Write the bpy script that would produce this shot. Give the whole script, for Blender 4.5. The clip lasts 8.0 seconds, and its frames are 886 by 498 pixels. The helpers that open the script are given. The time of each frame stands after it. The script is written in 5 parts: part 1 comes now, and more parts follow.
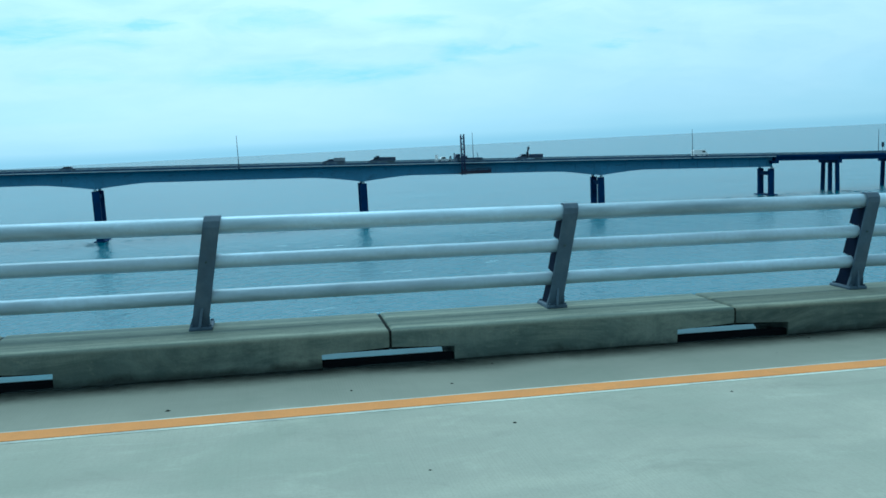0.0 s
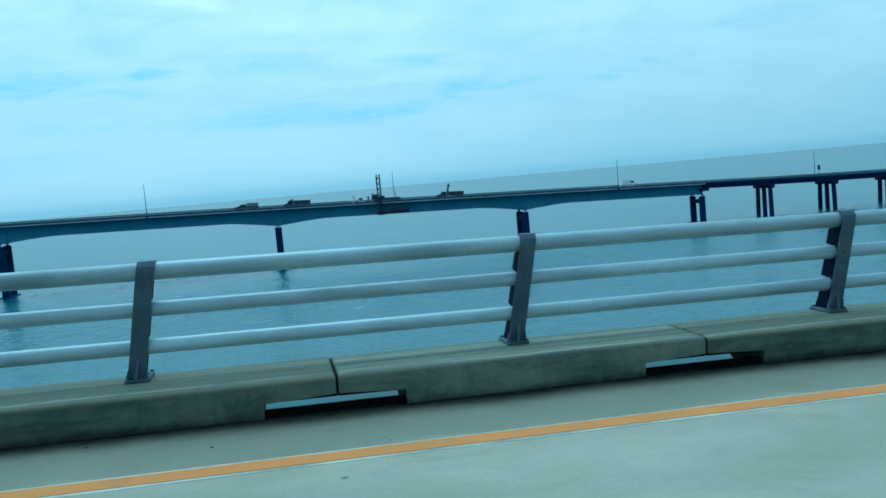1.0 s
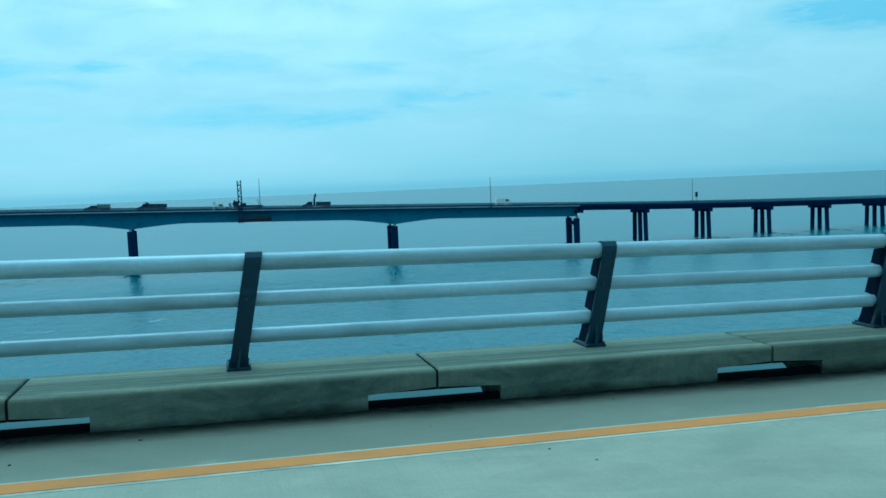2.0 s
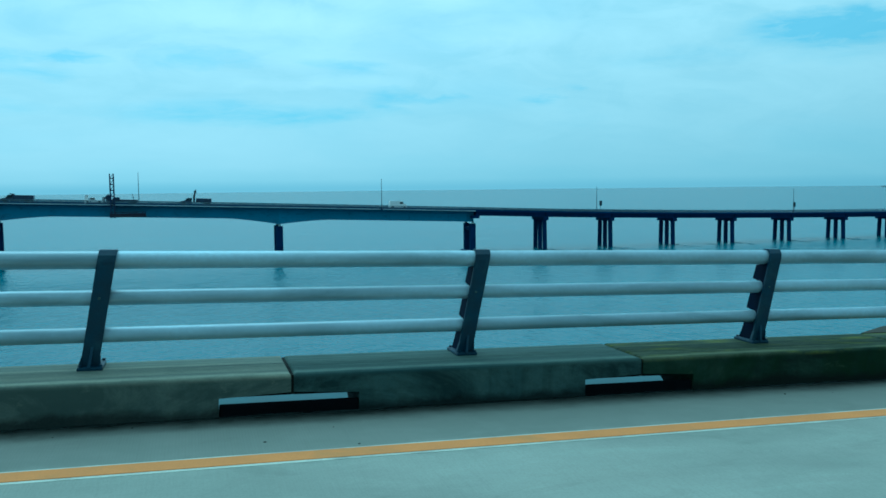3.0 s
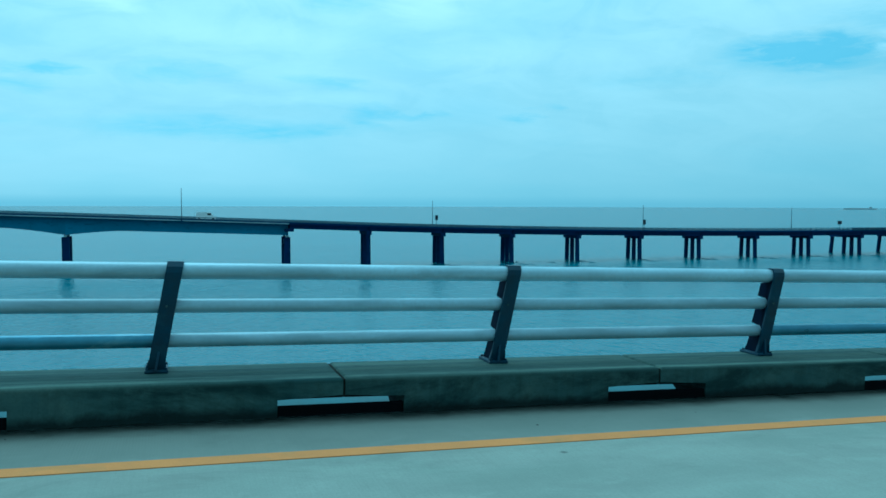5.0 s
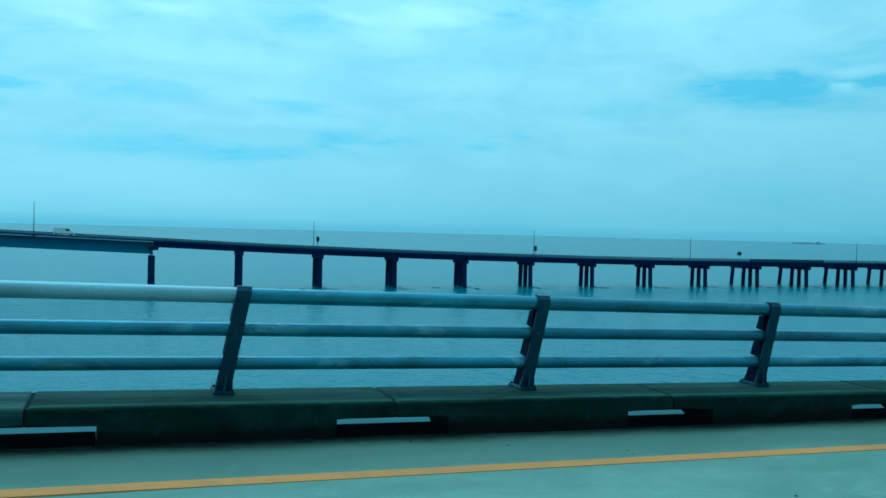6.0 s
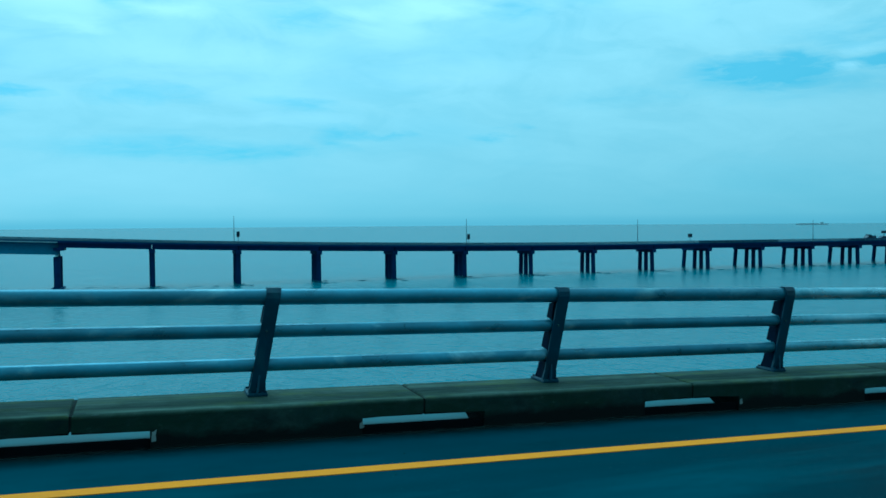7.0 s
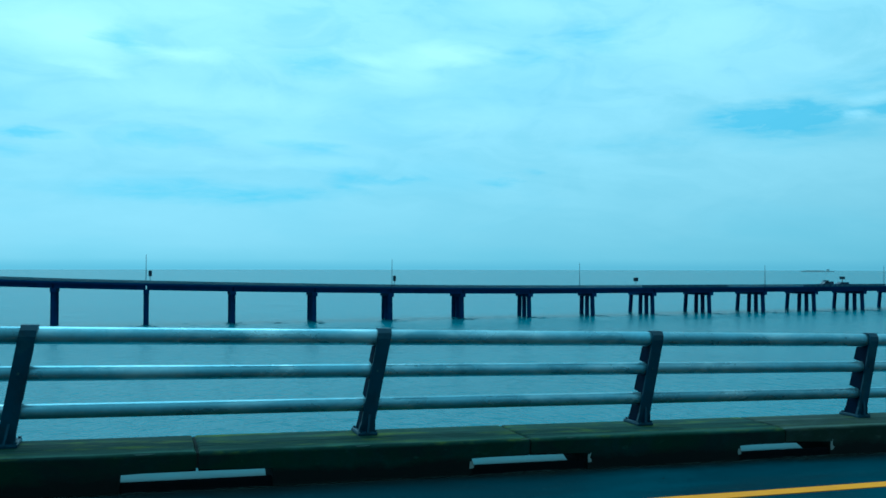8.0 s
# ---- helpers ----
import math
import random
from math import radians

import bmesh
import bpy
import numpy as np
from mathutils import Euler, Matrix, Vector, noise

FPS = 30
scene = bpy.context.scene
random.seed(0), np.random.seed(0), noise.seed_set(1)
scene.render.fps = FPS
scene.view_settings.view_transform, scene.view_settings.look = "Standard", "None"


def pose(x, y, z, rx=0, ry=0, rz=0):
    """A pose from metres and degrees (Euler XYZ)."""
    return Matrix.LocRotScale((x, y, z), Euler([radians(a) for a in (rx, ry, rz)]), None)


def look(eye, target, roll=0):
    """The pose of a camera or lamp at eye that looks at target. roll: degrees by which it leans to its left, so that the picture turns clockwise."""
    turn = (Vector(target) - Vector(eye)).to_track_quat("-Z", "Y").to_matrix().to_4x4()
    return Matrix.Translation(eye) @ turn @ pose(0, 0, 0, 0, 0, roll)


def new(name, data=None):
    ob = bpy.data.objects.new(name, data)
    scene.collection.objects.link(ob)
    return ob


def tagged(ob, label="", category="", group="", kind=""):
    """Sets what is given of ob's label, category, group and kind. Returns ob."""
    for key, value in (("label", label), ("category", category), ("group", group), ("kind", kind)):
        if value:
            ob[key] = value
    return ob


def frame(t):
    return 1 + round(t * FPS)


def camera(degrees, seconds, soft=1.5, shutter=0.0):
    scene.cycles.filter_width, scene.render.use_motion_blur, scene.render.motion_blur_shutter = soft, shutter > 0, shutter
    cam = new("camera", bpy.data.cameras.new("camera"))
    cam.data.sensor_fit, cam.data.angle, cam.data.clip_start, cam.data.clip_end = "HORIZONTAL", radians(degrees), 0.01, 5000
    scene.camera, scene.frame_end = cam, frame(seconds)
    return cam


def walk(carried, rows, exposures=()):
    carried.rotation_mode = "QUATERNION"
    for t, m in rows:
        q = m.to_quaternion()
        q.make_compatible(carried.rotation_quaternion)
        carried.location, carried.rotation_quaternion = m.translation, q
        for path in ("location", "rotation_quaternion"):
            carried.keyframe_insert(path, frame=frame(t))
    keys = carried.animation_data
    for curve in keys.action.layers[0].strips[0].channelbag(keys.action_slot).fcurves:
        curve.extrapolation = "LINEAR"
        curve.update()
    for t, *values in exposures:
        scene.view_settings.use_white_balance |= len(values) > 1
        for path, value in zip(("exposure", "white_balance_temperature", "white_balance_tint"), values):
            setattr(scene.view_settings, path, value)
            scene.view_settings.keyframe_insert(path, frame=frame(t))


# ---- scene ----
cam = camera(56.8, 8.0, soft=1.6)
# seconds, x along the road, y outwards, z over the water, yaw towards +x, pitch, lean
PATH = [
    (0.0, 0.403, -5.559, 22.096, 11.62, -7.42, -2.96),
    (0.5, 13.145, -5.440, 21.667, 11.37, -4.71, -4.47),
    (1.0, 25.827, -5.356, 21.251, 11.36, -4.91, -5.15),
    (1.5, 37.659, -5.336, 20.896, 13.87, -3.67, -3.17),
    (1.7, 42.717, -5.303, 20.719, 14.75, -4.46, -2.75),
    (2.8, 69.643, -5.498, 19.860, 16.14, -4.37, -1.54),
    (3.0, 75.525, -5.495, 19.676, 16.97, -4.35, -0.65),
    (3.1, 78.04, -5.523, 19.600, 16.36, -3.33, -1.40),
    (3.2, 80.569, -5.551, 19.486, 15.81, -4.43, -1.74),
    (3.5, 88.120, -5.630, 19.266, 17.94, -4.16, 0.13),
    (4.0, 99.851, -5.705, 18.884, 18.82, -3.71, 0.25),
    (4.2, 104.883, -5.727, 18.737, 18.40, -3.66, 0.47),
    (5.3, 132.469, -5.822, 17.823, 18.67, -2.38, -0.23),
    (5.5, 137.455, -5.859, 17.667, 20.20, -1.43, 0.58),
    (5.7, 142.447, -6.138, 17.539, 20.59, -1.31, 0.86),
    (6.0, 150.392, -6.150, 17.293, 21.08, -1.30, 1.41),
    (6.5, 162.791, -6.157, 16.911, 19.99, -0.94, 0.36),
    (6.7, 168.072, -6.201, 16.740, 20.44, -0.64, 0.01),
    (7.0, 176.056, -6.276, 16.476, 20.52, -1.81, -0.44),
    (7.5, 189.416, -6.365, 16.039, 19.72, -1.91, -0.57),
    (7.7, 194.781, -6.384, 15.844, 19.74, -1.24, 0.44),
    (7.8, 197.450, -6.398, 15.742, 20.03, -0.65, 0.20),
    (8.0, 202.782, -6.158, 15.555, 19.87, 1.27, 0.08),
]


def eye_row(t, x, y, z, yaw, pitch, lean):
    a, p = radians(yaw), radians(pitch)
    way = Vector((math.sin(a) * math.cos(p), math.cos(a) * math.cos(p), math.sin(p)))
    e = Vector((x, y, z))
    return t, look(e, e + way, lean)


walk(cam, [eye_row(*r) for r in PATH],
     [(0.0, -0.05, 4620, -17), (0.5, -0.07, 4580, -15), (1.0, -0.30, 4330, -24), (1.5, -0.33, 4340, -25), (1.7, -0.34, 4150, -32), (3.0, -0.38, 4100, -34), (3.5, -0.40, 3950, -36), (4.0, -0.40, 4200, -32), (4.3, -0.40, 4150, -33), (5.5, -0.36, 3850, -38), (6.0, -0.47, 3800, -40), (6.7, -0.47, 3780, -40), (7.5, -0.5, 3800, -40), (8.0, -0.42, 3850, -38)])

# ---------------------------------------------------------------- sky and sun
SUN_EL, SUN_AZ = radians(58), radians(-6)
world = bpy.data.worlds.new("sky")
scene.world = world
world.use_nodes = True


def node(tree, kind, at=None, **values):
    n = tree.nodes.new(kind)
    for k, v in (at or {}).items():
        n.inputs[k].default_value = v
    for k, v in values.items():
        setattr(n, k, v)
    return n


def mth(tree, op, a, b=None, clamp=False):
    n = tree.nodes.new("ShaderNodeMath")
    n.operation, n.use_clamp = op, clamp
    for i, v in enumerate((a, b)):
        if v is None:
            continue
        if isinstance(v, (int, float)):
            n.inputs[i].default_value = v
        else:
            tree.links.new(v, n.inputs[i])
    return n.outputs[0]


def ramp(tree, fac, stops):
    n = tree.nodes.new("ShaderNodeValToRGB")
    els = n.color_ramp.elements
    while len(els) < len(stops):
        els.new(0.5)
    for e, (p, c) in zip(els, stops):
        e.position = p
        e.color = (c, c, c, 1) if isinstance(c, (int, float)) else (*c, 1)
    tree.links.new(fac, n.inputs[0])
    return n.outputs[0]


def mix(tree, fac, a, b, blend="MIX"):
    n = tree.nodes.new("ShaderNodeMix")
    n.data_type, n.blend_type = "RGBA", blend
    for key, v in ((0, fac), (6, a), (7, b)):
        if isinstance(v, (int, float)):
            n.inputs[key].default_value = v
        elif isinstance(v, tuple):
            n.inputs[key].default_value = (*v, 1)
        else:
            tree.links.new(v, n.inputs[key])
    return n.outputs[2]


def noise_tex(tree, vec, scale, detail=4.0, rough=0.55, stretch=None, dist=0.0):
    if stretch:
        m = tree.nodes.new("ShaderNodeMapping")
        m.inputs["Scale"].default_value = stretch
        tree.links.new(vec, m.inputs["Vector"])
        vec = m.outputs[0]
    n = node(tree, "ShaderNodeTexNoise", {"Scale": scale, "Detail": detail, "Roughness": rough, "Distortion": dist})
    tree.links.new(vec, n.inputs["Vector"])
    return n.outputs["Fac"]


wt = world.node_tree
wt.nodes.clear()
sky = node(wt, "ShaderNodeTexSky", sky_type="NISHITA", sun_disc=False, sun_elevation=SUN_EL, sun_rotation=SUN_AZ,
           air_density=1.0, dust_density=1.0, ozone_density=3.0)
co = node(wt, "ShaderNodeTexCoord").outputs["Generated"]
sep = node(wt, "ShaderNodeSeparateXYZ")
wt.links.new(co, sep.inputs[0])
DEG = 180 / math.pi
az = mth(wt, "MULTIPLY", mth(wt, "ARCTAN2", sep.outputs["X"], sep.outputs["Y"]), DEG)
el = mth(wt, "MULTIPLY", mth(wt, "ARCSINE", sep.outputs["Z"]), DEG)
up = mth(wt, "ADD", mth(wt, "MAXIMUM", sep.outputs["Z"], 0.0), 0.30)
comb = node(wt, "ShaderNodeCombineXYZ")
wt.links.new(mth(wt, "DIVIDE", sep.outputs["X"], up), comb.inputs[0])
wt.links.new(mth(wt, "DIVIDE", sep.outputs["Y"], up), comb.inputs[1])
plane = comb.outputs[0]
big = noise_tex(wt, plane, 1.1, 5.0, 0.5, (1.0, 1.5, 1.0), 0.3)
veil = noise_tex(wt, plane, 3.4, 9.0, 0.62, (0.8, 1.6, 1.0), 0.5)
ragged = mth(wt, "MULTIPLY", mth(wt, "SUBTRACT", veil, 0.5), 4.0)
dome = node(wt, "ShaderNodeCombineXYZ")
wt.links.new(mth(wt, "MULTIPLY", az, 0.22), dome.inputs[0])
wt.links.new(mth(wt, "MULTIPLY", el, 0.55), dome.inputs[1])
ragged_2 = mth(wt, "MULTIPLY", mth(wt, "SUBTRACT", noise_tex(wt, dome.outputs[0], 1.0, 10.0, 0.62, None, 0.5), 0.5), 2.6)
puffs = noise_tex(wt, dome.outputs[0], 0.7, 10.0, 0.6, None, 0.8)
rag_el = mth(wt, "ADD", el, mth(wt, "ADD", mth(wt, "MULTIPLY", ragged, 0.18), mth(wt, "MULTIPLY", ragged_2, 0.55)))
rag_az = mth(wt, "ADD", az, mth(wt, "MULTIPLY", ragged, 2.2))


def cloud_spots(spots):
    """Sum of soft ragged spots: azimuth, elevation, half width, half height (degrees), weight."""
    total = None
    for a, e, w, h, k in spots:
        dx = mth(wt, "DIVIDE", mth(wt, "SUBTRACT", rag_az, a), w)
        dy = mth(wt, "DIVIDE", mth(wt, "SUBTRACT", rag_el, e), h)
        d = mth(wt, "SQRT", mth(wt, "ADD", mth(wt, "MULTIPLY", dx, dx), mth(wt, "MULTIPLY", dy, dy)))
        v = mth(wt, "MULTIPLY", ramp(wt, mth(wt, "MULTIPLY", d, 0.5), [(0.18, 1.0), (0.66, 0.0)]), k)
        total = v if total is None else mth(wt, "ADD", total, v)
    return total


gaps = cloud_spots([(41.6, 9.9, 4.2, 0.75, 1.1), (41.0, 9.2, 4.4, 0.8, 0.6), (44.5, 8.8, 5.5, 1.2, 0.4), (49.3, 9.7, 2.8, 0.4, 0.8), (49.5, 11.2, 7.0, 1.3, 0.4), (2.4, 5.0, 7.6, 0.8, 0.6), (8.3, 4.9, 3.6, 0.5, 0.35),
                    (13.4, 5.9, 1.9, 0.8, 0.6), (10.4, 8.2, 2.2, 0.6, 0.45), (0.8, 8.6, 3.8, 0.65, 0.45), (-7.4, 8.3, 2.6, 0.32, 0.7), (-8.6, 7.3, 2.0, 0.4, 0.5), (24.2, 5.8, 1.6, 0.32, 0.5), (26.0, 6.5, 1.0, 0.2, 0.35), (16.3, 6.0, 1.6, 0.26, 0.45),
                    (11.0, 13.8, 2.8, 0.9, 0.45), (30.6, 15.6, 2.2, 1.0, 0.45), (26.2, 14.4, 1.8, 0.6, 0.4), (-1.2, 14.5, 1.6, 0.7, 0.5), (33.0, 8.3, 5.0, 0.6, 0.2), (-13.6, 7.9, 3.6, 0.85, 0.75), (-11.0, 5.2, 3.5, 0.5, 0.3), (-30.0, 11.0, 9.0, 1.5, 0.6), (70.0, 12.0, 10.0, 1.6, 0.6)])
gaps = mth(wt, "MULTIPLY", gaps, ramp(wt, noise_tex(wt, dome.outputs[0], 2.6, 8.0, 0.62, (0.7, 1.4, 1.0), 0.6), [(0.34, 0.55), (0.60, 1.25)]))
lights = cloud_spots([(20.6, 14.6, 3.6, 0.75, 0.95), (17.4, 13.2, 2.8, 1.2, 0.5), (15.0, 14.3, 1.8, 0.5, 0.6), (-5.0, 14.8, 4.6, 1.9, 0.9), (2.6, 14.0, 3.0, 0.55, 0.8), (-3.0, 12.6, 2.4, 0.45, 0.5), (38.0, 15.4, 6.0, 1.3, 0.35), (5.0, 11.2, 7.5, 0.9, 0.3),
                      (20.0, 10.3, 5.0, 1.0, 0.3), (46.3, 9.5, 0.9, 0.28, 0.7), (48.6, 10.6, 1.6, 0.35, 0.4), (2.0, 16.8, 5.0, 1.0, 0.35), (24.0, 17.4, 5.0, 1.0, 0.4), (10.0, 7.0, 5.0, 0.5, 0.25), (-4.0, 2.2, 22.0, 3.2, 0.24), (8.0, 9.6, 9.0, 1.6, 0.16)])
open_sky = mth(wt, "ADD", gaps, mth(wt, "MULTIPLY", ramp(wt, big, [(0.30, 1.0), (0.5, 0.0)]), 0.25), clamp=True)
pale = mix(wt, ramp(wt, mth(wt, "DIVIDE", el, 30.0), [(0.0, 0.0), (0.15, 0.55), (0.45, 1.0)]), (5.15, 6.3, 6.75), (7.2, 7.7, 7.9))
clear_low = ramp(wt, mth(wt, "DIVIDE", el, 30.0), [(0.05, 0.10), (0.30, 0.6), (0.5, 1.0)])
pale = mix(wt, mth(wt, "MULTIPLY", ramp(wt, veil, [(0.36, 0.0), (0.72, 0.62)]), clear_low), pale, (8.6, 8.8, 8.8))
pale = mix(wt, mth(wt, "MULTIPLY", ramp(wt, big, [(0.36, 0.35), (0.55, 0.0)]), clear_low), pale, (5.2, 6.4, 7.2))
pale = mix(wt, mth(wt, "MULTIPLY", ramp(wt, puffs, [(0.42, 0.0), (0.66, 0.42)]), clear_low), pale, (9.0, 9.1, 9.1))
pale = mix(wt, mth(wt, "MULTIPLY", ramp(wt, puffs, [(0.34, 0.35), (0.48, 0.0)]), clear_low), pale, (5.4, 6.7, 7.3))
pale = mix(wt, mth(wt, "MINIMUM", lights, 1.0), pale, (9.9, 9.6, 9.6))
blue = mix(wt, 0.7, sky.outputs[0], (3.2, 6.3, 7.7))
tone = mix(wt, mth(wt, "MULTIPLY", open_sky, 0.72), pale, blue)
tone = mix(wt, ramp(wt, mth(wt, "DIVIDE", el, 30.0), [(0.0, 0.45), (0.05, 0.0)]), tone, (4.5, 5.9, 6.5))
# thin haze on the water's far edge
tone = mix(wt, ramp(wt, mth(wt, "DIVIDE", el, 30.0), [(0.0, 0.65), (0.018, 0.0)]), tone, (3.8, 5.3, 6.1))
# the cloud is brightest round the hidden sun, ahead over the water, and dull behind
sunward = node(wt, "ShaderNodeVectorMath", operation="DOT_PRODUCT")
wt.links.new(co, sunward.inputs[0])
sunward.inputs[1].default_value = (math.sin(SUN_AZ) * math.cos(SUN_EL), math.cos(SUN_AZ) * math.cos(SUN_EL), math.sin(SUN_EL))
glow = ramp(wt, mth(wt, "ADD", mth(wt, "MULTIPLY", sunward.outputs["Value"], 0.5), 0.5), [(0.1, 0.28), (0.45, 0.47), (0.66, 1.0), (1.0, 1.45)])
tone = mix(wt, 1.0, tone, glow, "MULTIPLY")
back = node(wt, "ShaderNodeBackground", {"Strength": 0.1})
wt.links.new(tone, back.inputs[0])
wt.links.new(back.outputs[0], node(wt, "ShaderNodeOutputWorld").inputs[0])

sun = new("sun", bpy.data.lights.new("sun", "SUN"))
sun.data.energy, sun.data.angle, sun.data.color = 1.2, radians(40), (1.0, 0.97, 0.93)
sun.matrix_world = look((0, 0, 0), (-math.sin(SUN_AZ) * math.cos(SUN_EL), -math.cos(SUN_AZ) * math.cos(SUN_EL), -math.sin(SUN_EL)))


# ---------------------------------------------------------------- materials
def material(name, base, rough=0.7, metal=0.0, vary=0.15, scale=3.0, grain=40.0, bump=0.15, bump_size=0.01,
             stain=None, stain_at=(0.55, 0.75), stain_scale=0.9, stretch=None, random_by=0.0, speckle=None, spec=0.5):
    m = bpy.data.materials.new(name)
    m.use_nodes = True
    t = m.node_tree
    bsdf = t.nodes["Principled BSDF"]
    vec = node(t, "ShaderNodeTexCoord").outputs["Object"]
    info = node(t, "ShaderNodeObjectInfo")
    shift = node(t, "ShaderNodeVectorMath", operation="ADD")
    off = node(t, "ShaderNodeCombineXYZ")
    t.links.new(mth(t, "MULTIPLY", info.outputs["Random"], 37.0), off.inputs[0])
    t.links.new(mth(t, "MULTIPLY", info.outputs["Random"], 11.0), off.inputs[1])
    t.links.new(vec, shift.inputs[0])
    t.links.new(off.outputs[0], shift.inputs[1])
    vec = shift.outputs[0]
    coarse = noise_tex(t, vec, scale, 6.0, 0.6, stretch)
    fine = noise_tex(t, vec, grain, 3.0, 0.6)
    dark = tuple(c * (1 - vary * 1.6) for c in base)
    light = tuple(min(1.0, c * (1 + vary * 1.3)) for c in base)
    col = mix(t, ramp(t, coarse, [(0.3, 0.0), (0.7, 1.0)]), dark, light)
    col = mix(t, ramp(t, fine, [(0.35, 0.0), (0.65, 0.35)]), col, tuple(c * 0.75 for c in base))
    if stain:
        s = noise_tex(t, vec, stain_scale, 7.0, 0.65, stretch, 0.5)
        col = mix(t, ramp(t, s, [(stain_at[0], 0.0), (stain_at[1], 1.0)]), col, stain)
    if speckle:
        v = node(t, "ShaderNodeTexVoronoi", {"Scale": speckle[1]})
        t.links.new(vec, v.inputs["Vector"])
        col = mix(t, ramp(t, v.outputs["Distance"], [(0.06, 0.8), (0.12, 0.0)]), col, speckle[0])
    if random_by:
        r = mth(t, "ADD", mth(t, "MULTIPLY", info.outputs["Random"], random_by * 2), 1 - random_by)
        n = t.nodes.new("ShaderNodeVectorMath")
        n.operation = "SCALE"
        t.links.new(col, n.inputs[0])
        t.links.new(r, n.inputs["Scale"])
        col = n.outputs[0]
    t.links.new(col, bsdf.inputs["Base Color"])
    t.links.new(ramp(t, coarse, [(0.3, max(0.02, rough - 0.1)), (0.7, min(1.0, rough + 0.1))]), bsdf.inputs["Roughness"])
    bsdf.inputs["Metallic"].default_value = metal
    bsdf.inputs["Specular IOR Level"].default_value = spec
    if bump:
        b = node(t, "ShaderNodeBump", {"Strength": bump, "Distance": bump_size})
        t.links.new(fine, b.inputs["Height"])
        t.links.new(b.outputs[0], bsdf.inputs["Normal"])
    return m


M_DECK_NEW = material("fresh deck concrete", (0.40, 0.50, 0.51), 0.8, vary=0.2, scale=1.2, grain=60, bump=0.3, stain=(0.34, 0.42, 0.45), stain_at=(0.50, 0.72), stain_scale=1.9, stretch=(1.4, 0.5, 1))
M_ASPHALT = material("asphalt", (0.010, 0.039, 0.058), 0.95, vary=0.4, scale=0.8, grain=130, bump=0.6, bump_size=0.006, stain=(0.022, 0.064, 0.088), stain_at=(0.46, 0.68), stretch=(0.3, 1, 1), speckle=((0.03, 0.055, 0.066), 9.0), spec=0.15)
M_YELLOW = material("orange yellow road paint", (0.66, 0.285, 0.085), 0.85, vary=0.08, scale=2.0, grain=90, bump=0.2, stain=(0.48, 0.25, 0.09), stain_at=(0.54, 0.74), stain_scale=2.5, spec=0.2)
M_YELLOW_NEW = material("fresh yellow road paint", (0.95, 0.33, 0.004), 0.8, vary=0.06, scale=2.0, grain=90, bump=0.2, stain=(0.60, 0.22, 0.02), stain_at=(0.64, 0.8), stain_scale=1.5, spec=0.15)
M_PALE = material("worn pale road paint", (0.62, 0.63, 0.52), 0.8, vary=0.12, scale=2.0, grain=90, bump=0.1, stain=(0.34, 0.34, 0.29), stain_at=(0.45, 0.65), stain_scale=1.8)
M_TOWER = material("dark blue steel lattice", (0.024, 0.036, 0.095), 0.6, vary=0.2, scale=1.0, grain=8, bump=0.05)
M_GALV = material("galvanised joint steel", (0.34, 0.45, 0.49), 0.6, metal=0.1, vary=0.25, scale=4, grain=60, bump=0.1, stain=(0.16, 0.20, 0.21), stain_at=(0.48, 0.68), stain_scale=2.5)
M_COVER = material("blue grey cover plate", (0.062, 0.092, 0.098), 0.8, vary=0.35, scale=3, grain=50, bump=0.15, stain=(0.10, 0.13, 0.12), stain_at=(0.46, 0.66), stain_scale=2.0, spec=0.2)
M_PLATE = material("dull top plate", (0.19, 0.225, 0.22), 0.7, vary=0.25, scale=3, grain=50, bump=0.1, stain=(0.10, 0.12, 0.11), stain_scale=4.0)
M_RAIL = material("weathered aluminium rail", (0.455, 0.56, 0.63), 0.45, metal=0.22, vary=0.14, scale=2.2, grain=30, bump=0.05, stain=(0.25, 0.32, 0.36), stain_at=(0.50, 0.72), stain_scale=1.4, stretch=(0.6, 3, 3), random_by=0.16)
M_RAIL_OLD = material("tarnished aluminium rail", (0.140, 0.245, 0.335), 0.33, metal=0.42, vary=0.25, scale=2.2, grain=30, bump=0.05, stain=(0.33, 0.46, 0.53), stain_at=(0.56, 0.72), stain_scale=1.7, stretch=(1.0, 2, 2), random_by=0.2)
M_RAIL_GREY = material("dull grey aluminium rail", (0.25, 0.375, 0.45), 0.30, metal=0.60, vary=0.22, scale=2.2, grain=30, bump=0.05, stain=(0.50, 0.60, 0.64), stain_at=(0.48, 0.70), stain_scale=1.7, stretch=(0.8, 2, 2), random_by=0.2)
M_RAIL_DULL = material("blackened aluminium rail", (0.040, 0.105, 0.150), 0.4, metal=0.1, vary=0.3, scale=3, grain=30, bump=0.05, stain=(0.11, 0.20, 0.25), stain_at=(0.52, 0.66), stain_scale=2.2, stretch=(1.0, 2, 2))
M_POST = material("dark weathered rail post metal", (0.005, 0.030, 0.062), 0.5, metal=0.1, vary=0.25, scale=6, grain=60, bump=0.15, stain=(0.026, 0.062, 0.088), stain_at=(0.54, 0.74), stain_scale=5)
# paler copy of the post metal, with veiling glare put into its colour
M_POST_VEILED = material("glare-lifted rail post metal", (0.066, 0.100, 0.140), 0.6, metal=0.05, vary=0.2, scale=6, grain=60, bump=0.15, stain=(0.10, 0.135, 0.165), stain_at=(0.5, 0.74), stain_scale=5)
M_WEB = material("dark post web", (0.003, 0.008, 0.026), 0.8, vary=0.2, scale=6, grain=60, bump=0.15, spec=0.1)
